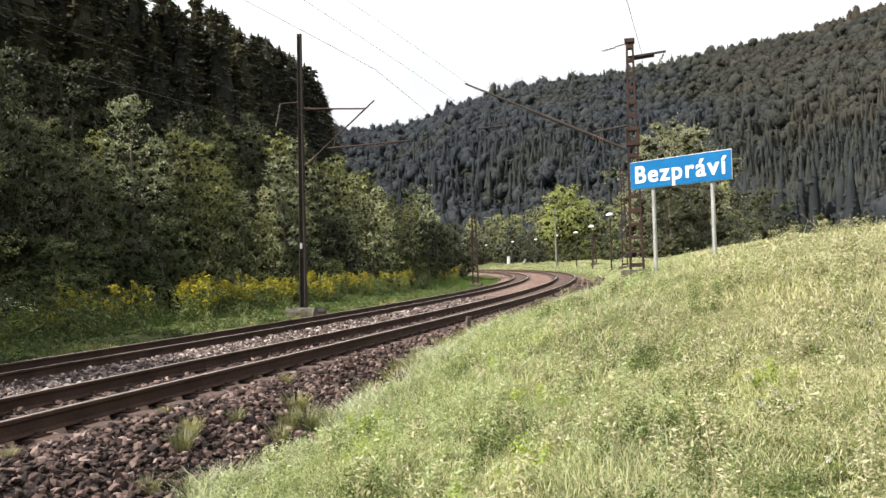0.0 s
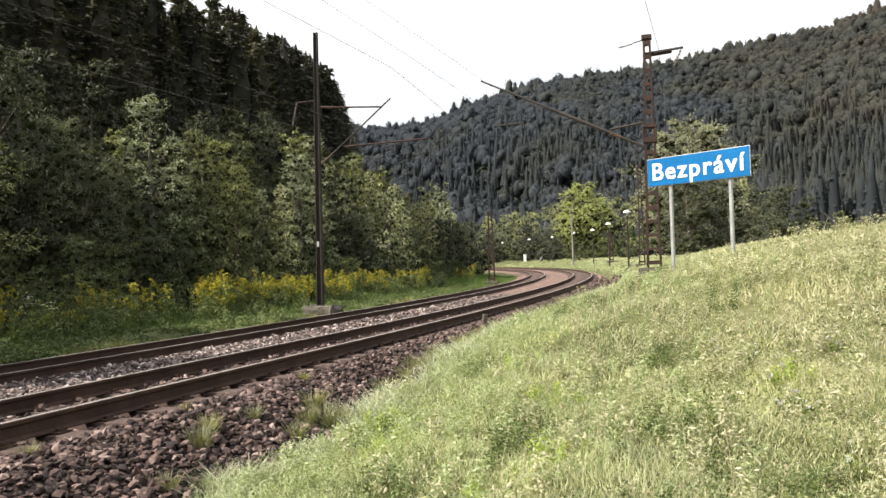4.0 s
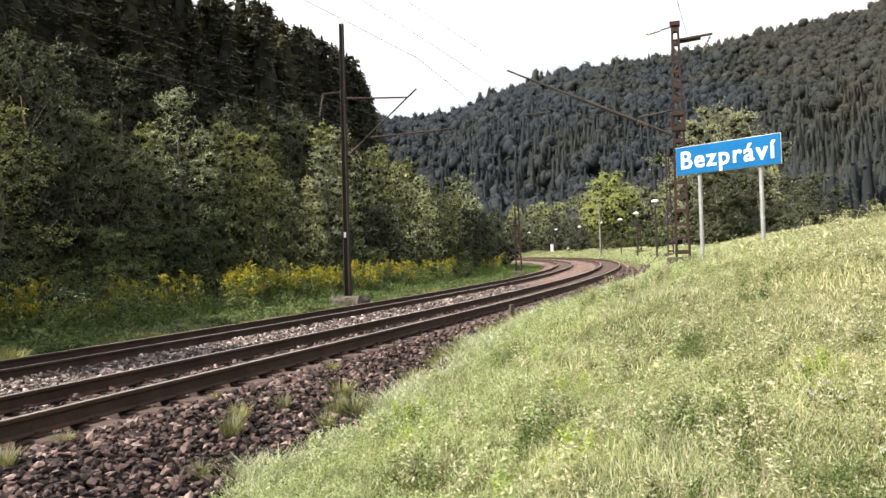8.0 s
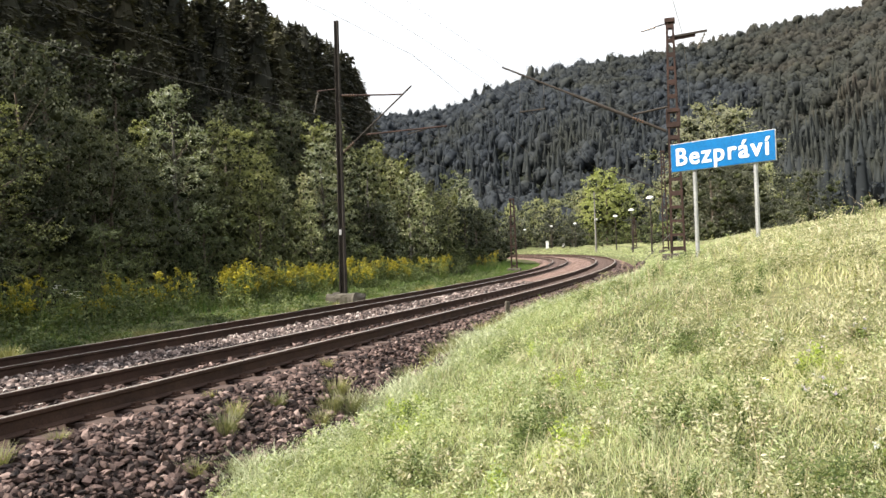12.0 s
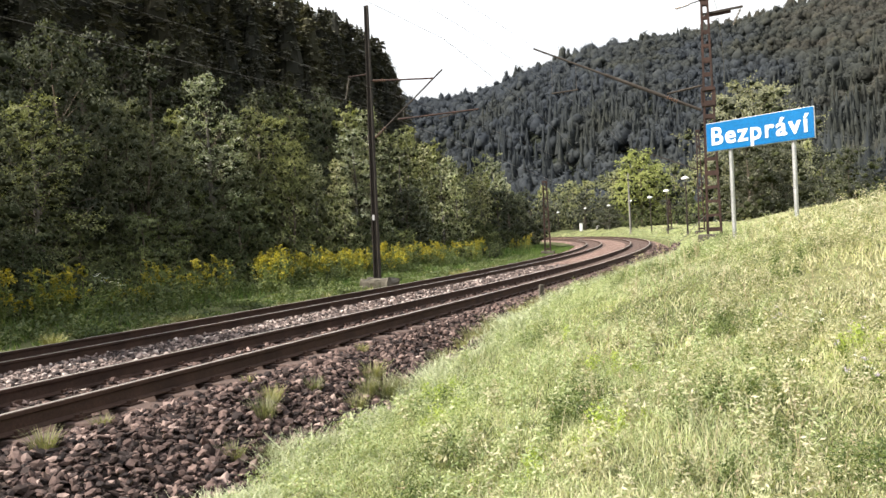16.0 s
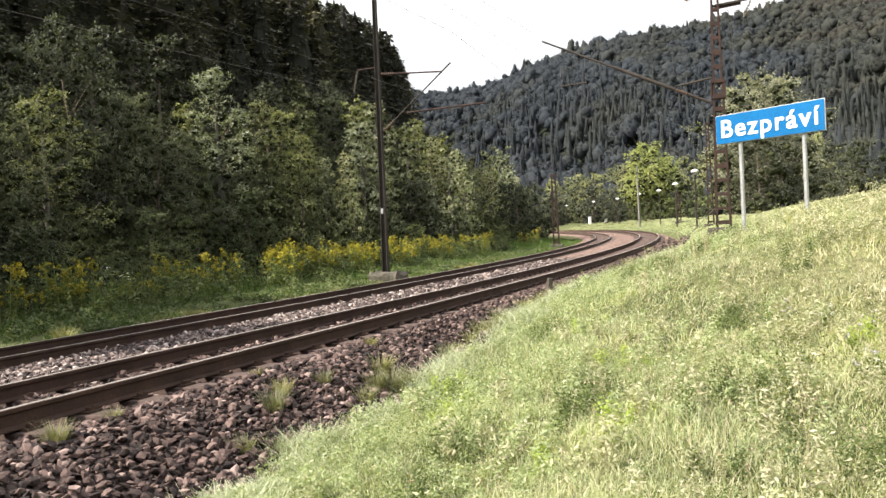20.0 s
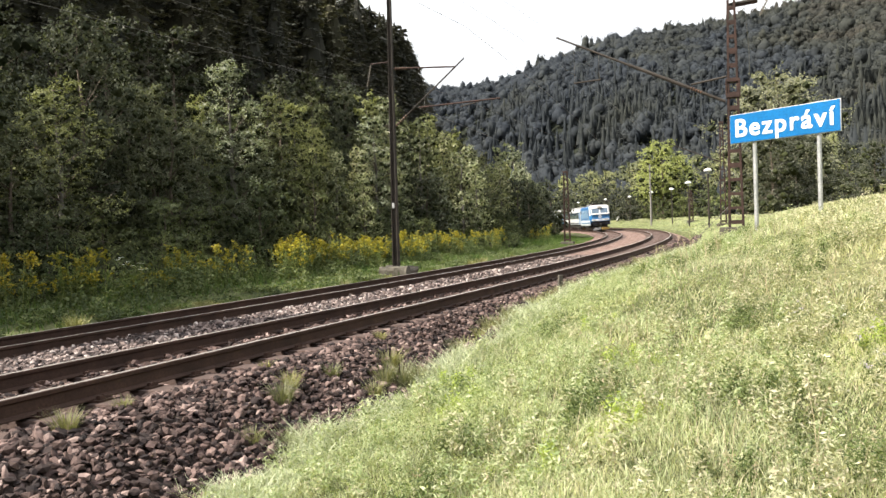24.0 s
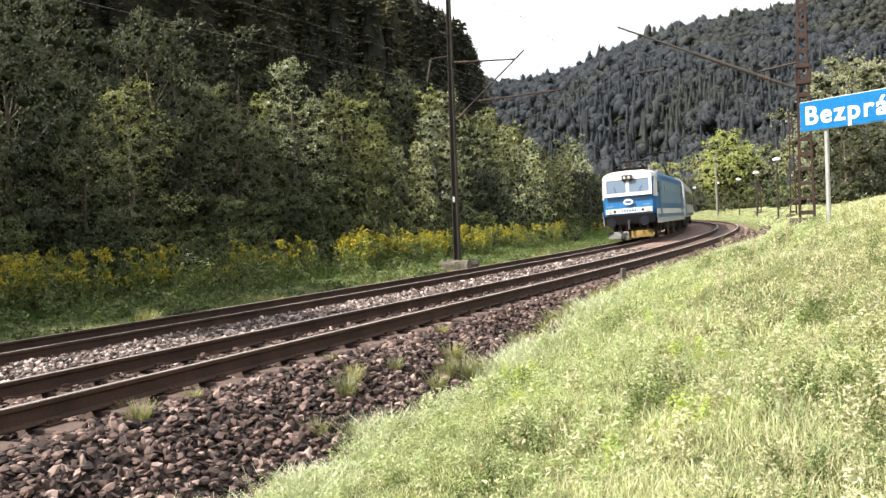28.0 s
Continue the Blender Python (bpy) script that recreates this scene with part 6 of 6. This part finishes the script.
def locomotive():
    L, W = 16.74, 2.94
    th = empty("locomotive", Matrix(), "blue and white electric locomotive with two windscreens", "train")
    yf = -(L / 2 - 0.66)
    rake = lambda z: 0.0 if z < 2.48 else 0.34 * (z - 2.48) / 1.3
    back = lambda z: -rake(z)
    none = lambda z: 0.0
    out = body_outline(W, 1.16, 3.44, 3.82, 0.5)
    part("body", shell(out, [(yf, 0.87, rake), (yf + 0.55, 1.0, rake), (yf + 1.6, 1.0, none), (-yf - 1.6, 1.0, none), (-yf - 0.55, 1.0, back), (-yf, 0.87, back)]), T_BLUE, th, "blue painted body")
    # white cab hood round the windscreens, both ends
    for e in (1, -1):
        Y = lambda z, d: e * (yf - d + rake(z))
        hood = bmesh.new()
        for (x0, x1, z0, z1) in ((-1.285, 1.285, 2.46, 2.63), (-1.285, 1.285, 3.36, 3.56), (-1.285, -1.15, 2.63, 3.36), (1.15, 1.285, 2.63, 3.36), (-0.08, 0.08, 2.63, 3.36)):
            p = slab([(x0, Y(z0, 0.0), z0), (x1, Y(z0, 0.0), z0), (x1, Y(z1, 0.0), z1), (x0, Y(z1, 0.0), z1)], 0.055, (0, -e, 0.25))
            m2 = bpy.data.meshes.new("t")
            p.to_mesh(m2)
            p.free()
            hood.from_mesh(m2)
            bpy.data.meshes.remove(m2)
        part("windscreen_surround", hood, T_WHITE, th, "white cab surround")
        cap = [(x * 1.008, z + 0.012) for x, z in body_outline(W, 3.40, 3.46, 3.84, 0.5)]
        rk = rake if e > 0 else back
        part("roof_brow", shell(cap, [(e * (yf - 0.03), 0.87, rk), (e * (yf + 0.3), 0.955, rk), (e * (yf + 0.6), 1.0, rk), (e * (yf + 1.0), 1.0, rk)]), T_WHITE, th, "white roof edge")
        for sx in (-1, 1):
            part("cab_corner", slab([(sx * W * 0.452, e * (yf + 0.14), 2.36), (sx * W / 2, e * (yf + 0.62), 2.36), (sx * W / 2, e * (yf + 0.92), 3.46), (sx * W * 0.468, e * (yf + 0.5), 3.46)], 0.02, (sx, 0, 0)), T_WHITE, th)
            part("cab_side_window", slab([(sx * W / 2, e * (yf + 0.85), 2.55), (sx * W / 2, e * (yf + 1.55), 2.55), (sx * W / 2, e * (yf + 1.55), 3.2), (sx * W / 2, e * (yf + 1.0), 3.2)], 0.016, (sx, 0, 0)), T_GLASS, th)
            door = part("cab_door", slab([(sx * W / 2, e * (yf + 1.75), 1.3), (sx * W / 2, e * (yf + 2.4), 1.3), (sx * W / 2, e * (yf + 2.4), 3.2), (sx * W / 2, e * (yf + 1.75), 3.2)], 0.014, (sx, 0, 0)), T_BLUE, th)
            part("handrail", rod((sx * (W / 2 + 0.05), e * (yf + 1.68), 1.3), (sx * (W / 2 + 0.05), e * (yf + 1.68), 2.9), 0.014, sides=6), T_GREY, door)
            pane = part("windscreen", slab([(sx * 0.615 - 0.535, Y(2.63, 0.012), 2.63), (sx * 0.615 + 0.535, Y(2.63, 0.012), 2.63), (sx * 0.615 + 0.535, Y(3.36, 0.012), 3.36), (sx * 0.615 - 0.535, Y(3.36, 0.012), 3.36)], 0.012, (0, -e, 0.25)), T_SCREEN, th, "windscreen with a sky reflection painted in pale blue")
            part("wiper", rod((sx * 0.55, Y(2.5, 0.09), 2.5), (sx * 0.75, Y(3.0, 0.06), 3.0), 0.010, sides=5), T_DARK, pane)
            part("headlight", rod((sx * 1.0, e * (yf + 0.02), 1.67), (sx * 1.0, e * (yf - 0.07), 1.67), 0.105, 0.115, 16), T_LAMP, th, "round headlight")
            part("tail_light", rod((sx * 0.75, e * (yf + 0.02), 1.67), (sx * 0.75, e * (yf - 0.06), 1.67), 0.07, 0.075, 14), T_DARK, th)
            part("step", box((0.45, 0.25, 0.05), (sx * 1.15, e * (yf + 0.05), 0.55), bevel=0.01), T_DARK, th)
            part("front_handrail", rod((sx * 1.15, e * (yf - 0.07), 1.95), (sx * 0.8, e * (yf - 0.07), 1.95), 0.013, sides=6), T_GREY, th)
        strip = part("front_band", box((2.5, 0.05, 0.27), (0, e * (yf - 0.02), 1.67), bevel=0.015), T_WHITE, th, "pale grey front band")
        bm = rod((0, 0, -0.012), (0, 0, 0.012), 0.26, sides=22)
        bm.transform(Matrix.Translation((0, e * (yf - 0.012), 2.14)) @ Matrix.Diagonal((1, 1, 0.66, 1)) @ Matrix.Rotation(radians(90), 4, "X"))
        badge = part("emblem", bm, T_WHITE, th, "plain white oval emblem")
        part("emblem_core", box((0.30, 0.01, 0.11), (0, e * (yf - 0.030), 2.14), bevel=0.004), T_BLUE, badge)
        for k in range(6):
            part("number_bar", box((0.08, 0.01, 0.12), (-0.35 + 0.14 * k, e * (yf - 0.05), 1.67)), T_BLUE, strip)
        lamp_box = part("top_lamp_box", box((0.56, 0.4, 0.28), (0, e * (yf + 0.2), 3.47), bevel=0.06), T_DARK, th, "black central headlamp box")
        for sx in (-1, 1):
            part("top_lamp", rod((sx * 0.12, e * (yf + 0.09), 3.47), (sx * 0.12, e * (yf - 0.01), 3.47), 0.08, sides=14), T_LAMP, lamp_box)
        part("buffer_beam", box((2.72, 0.3, 0.5), (0, e * (yf + 0.13), 1.2), bevel=0.03), T_SOOT, th, "black buffer beam")
        buffers(th, e * yf, -e)
        for sx in (-1, 1):
            p = slab([(0.08 * sx, e * (yf - 0.28), 0.2), (1.2 * sx, e * (yf + 0.05), 0.2), (1.2 * sx, e * (yf + 0.1), 0.56), (0.08 * sx, e * (yf - 0.15), 0.56)], 0.03, (0, -e, 0))
            part("plough_blade", p, T_YELLOW if sx * e > 0 else T_PLOUGH, th, "scraped snow plough blade")
        for k in range(4):
            x = -0.55 + 0.36 * k
            part("air_hose", rod((x, e * (yf - 0.05), 1.0), (x + 0.05, e * (yf - 0.22), 0.6), 0.025, sides=7), T_SOOT, th)
    # side bands, louvres and underfloor
    for sx in (-1, 1):
        part("side_band", box((0.012, L - 1.75, 0.30), (sx * (W / 2 + 0.004), 0, 1.52), bevel=0.003), T_WHITE, th, "white side band")
        part("sill", box((0.03, L - 1.9, 0.48), (sx * (W / 2 - 0.02), 0, 1.12), bevel=0.006), T_PANEL, th, "dusty pale grey lower panel")
        part("upper_panel", box((0.010, L - 5.6, 1.25), (sx * (W / 2 + 0.003), 0, 2.62), bevel=0.003), T_SIDE, th, "grey-blue side panel with sky sheen in its colour")
        for k in range(7):
            y = -4.6 + k * 1.53
            bm = box((0.02, 1.1, 0.5), (sx * (W / 2 + 0.012), y, 2.95), bevel=0.004)
            grille = part("louvre_frame", bm, T_SIDE, th)
            for j in range(5):
                part("louvre_slat", box((0.03, 1.04, 0.035), (sx * (W / 2 + 0.018), y, 2.76 + 0.09 * j), Matrix.Rotation(radians(25 * sx), 4, "Y")), T_SIDE, grille)
        for y, ln in ((-1.3, 2.0), (1.1, 1.8)):
            part("underfloor_box", box((0.5, ln, 0.6), (sx * 1.05, y, 0.82), bevel=0.04), T_DARK, th)
    part("chassis", box((2.4, L - 1.6, 0.3), (0, 0, 1.06)), T_DARK, th)
    bogie(th, -4.15, 3.2, BIG_WHEEL, 0.625)
    bogie(th, 4.15, 3.2, BIG_WHEEL, 0.625)
    # roof gear
    for e in (-1, 1):
        y = e * 5.4
        panto = part("pantograph", box((1.5, 1.9, 0.12), (0, y, 4.0), bevel=0.02), T_SOOT, th)
        for sx in (-0.7, 0.7):
            for dy in (-0.85, 0.85):
                part("roof_insulator", rod((sx, y + dy, 3.66), (sx, y + dy, 4.0), 0.07, 0.05, 8), CERAMIC, panto)
            up = 1.45 if e > 0 else 0.34
            part("lower_arm", rod((sx, y + 0.7, 4.05), (sx * 0.8, y - 0.75, 4.05 + up * 0.5), 0.04, sides=6), T_SOOT, panto)
            part("upper_arm", rod((sx * 0.8, y - 0.75, 4.05 + up * 0.5), (sx * 0.9, y + 0.45, 4.12 + up), 0.024, sides=6), T_SOOT, panto)
        part("contact_strip", box((1.6, 0.3, 0.07), (0, y + 0.45, 4.15 + (1.45 if e > 0 else 0.34)), bevel=0.02), T_SOOT, panto)
    for y, sz in ((-2.6, (1.5, 1.6, 0.32)), (0, (1.8, 2.4, 0.28)), (2.6, (1.5, 1.6, 0.32))):
        part("roof_box", box(sz, (0, y, 3.95), bevel=0.05), T_ROOF, th)
    part("roof_skin", box((2.2, L - 4.4, 0.05), (0, 0, 3.80), bevel=0.02), T_ROOF, th, "grey dusty roof")
    return th, L


def coach_meshes():
    def me(bm, mat):
        m = bpy.data.meshes.new("pane")
        bm.to_mesh(m)
        bm.free()
        m.materials.append(mat)
        return m
    return me(box((0.03, 1.15, 0.92), bevel=0.02), T_GLASS), me(box((0.035, 0.85, 2.0), bevel=0.015), T_BLUE)


PANE, DOOR = coach_meshes()


def coach(body, band, label):
    L, W = 24.5, 2.86
    th = empty("coach", Matrix(), label, "train", "coaches of the train")
    yf = L / 2 - 0.5
    none = lambda z: 0.0
    part("body", shell(body_outline(W, 1.05, 3.25, 3.95), [(-yf, 0.97, none), (-yf + 0.2, 1, none), (yf - 0.2, 1, none), (yf, 0.97, none)]), body, th)
    part("roof_skin", shell([(x * 0.97, z + 0.02) for x, z in body_outline(W, 3.3, 3.36, 3.97)], [(-yf + 0.1, 1, none), (yf - 0.1, 1, none)]), T_ROOF, th)
    for sx in (-1, 1):
        part("window_band", box((0.012, L - 4.2, 1.05), (sx * (W / 2 + 0.004), 0, 2.55), bevel=0.003), band, th)
        part("lower_band", box((0.012, L - 1.6, 0.22), (sx * (W / 2 + 0.004), 0, 1.22), bevel=0.003), band, th)
        for k in range(11):
            ob = part("window", PANE, None, th)
            ob.matrix_local = Matrix.Translation((sx * (W / 2 + 0.006), -8.75 + 1.75 * k, 2.55))
        for y in (-yf + 0.9, yf - 0.9):
            ob = part("door", DOOR, None, th)
            ob.matrix_local = Matrix.Translation((sx * (W / 2 + 0.006), y, 2.1))
    for e in (-1, 1):
        part("gangway", box((1.3, 0.55, 2.3), (0, e * (yf + 0.2), 2.2), bevel=0.06), T_DARK, th)
        buffers(th, e * yf, e)
        bogie(th, e * 8.6, 2.5, SMALL_WHEEL, 0.46)
    part("underframe", box((2.3, 13.0, 0.55), (0, 0, 0.85), bevel=0.06), T_DARK, th)
    return th, L


TRAIN, behind = [], 0.0
for k in range(5):
    if k == 0:
        th, length = locomotive()
    elif k < 2:
        th, length = coach(T_PANEL, T_NAVY, "pale grey passenger coach with a dark window band")
    else:
        th, length = coach(T_NAVY, T_PALE, "dark blue passenger coach with a pale window band")
    TRAIN.append((th, behind + length / 2, length))
    behind += length
LOCO_WHEELS = [w for w in WHEELS if w[0].parent == TRAIN[0][0]]


# ---- what moves ----
FRONT_END, SPEED = 45.6, 19.25         # where the front stands at the end, metres a second


def motions():
    for th, behind, length in TRAIN:
        rows = []
        for k in range(57):
            t = 0.5 * k
            mid = FRONT_END + SPEED * (28.0 - t) + behind
            a, b = line_pose(mid - length * 0.36), line_pose(mid + length * 0.36)
            way = b.translation - a.translation
            yaw = -math.degrees(math.atan2(way.x, way.y))
            c = (a.translation + b.translation) / 2
            rows.append((t, Matrix.Translation(c) @ pose(0, 0, 0, 0, -math.degrees(math.atan(CANT)), yaw)))
        walk(th, rows)
    for w, y, r in LOCO_WHEELS:
        rows = [(k / FPS, Matrix.Translation((0, y, r)) @ Matrix.Rotation(SPEED * k / FPS / r, 4, "X")) for k in range(28 * FPS + 1)]
        walk(w, rows)


motions()
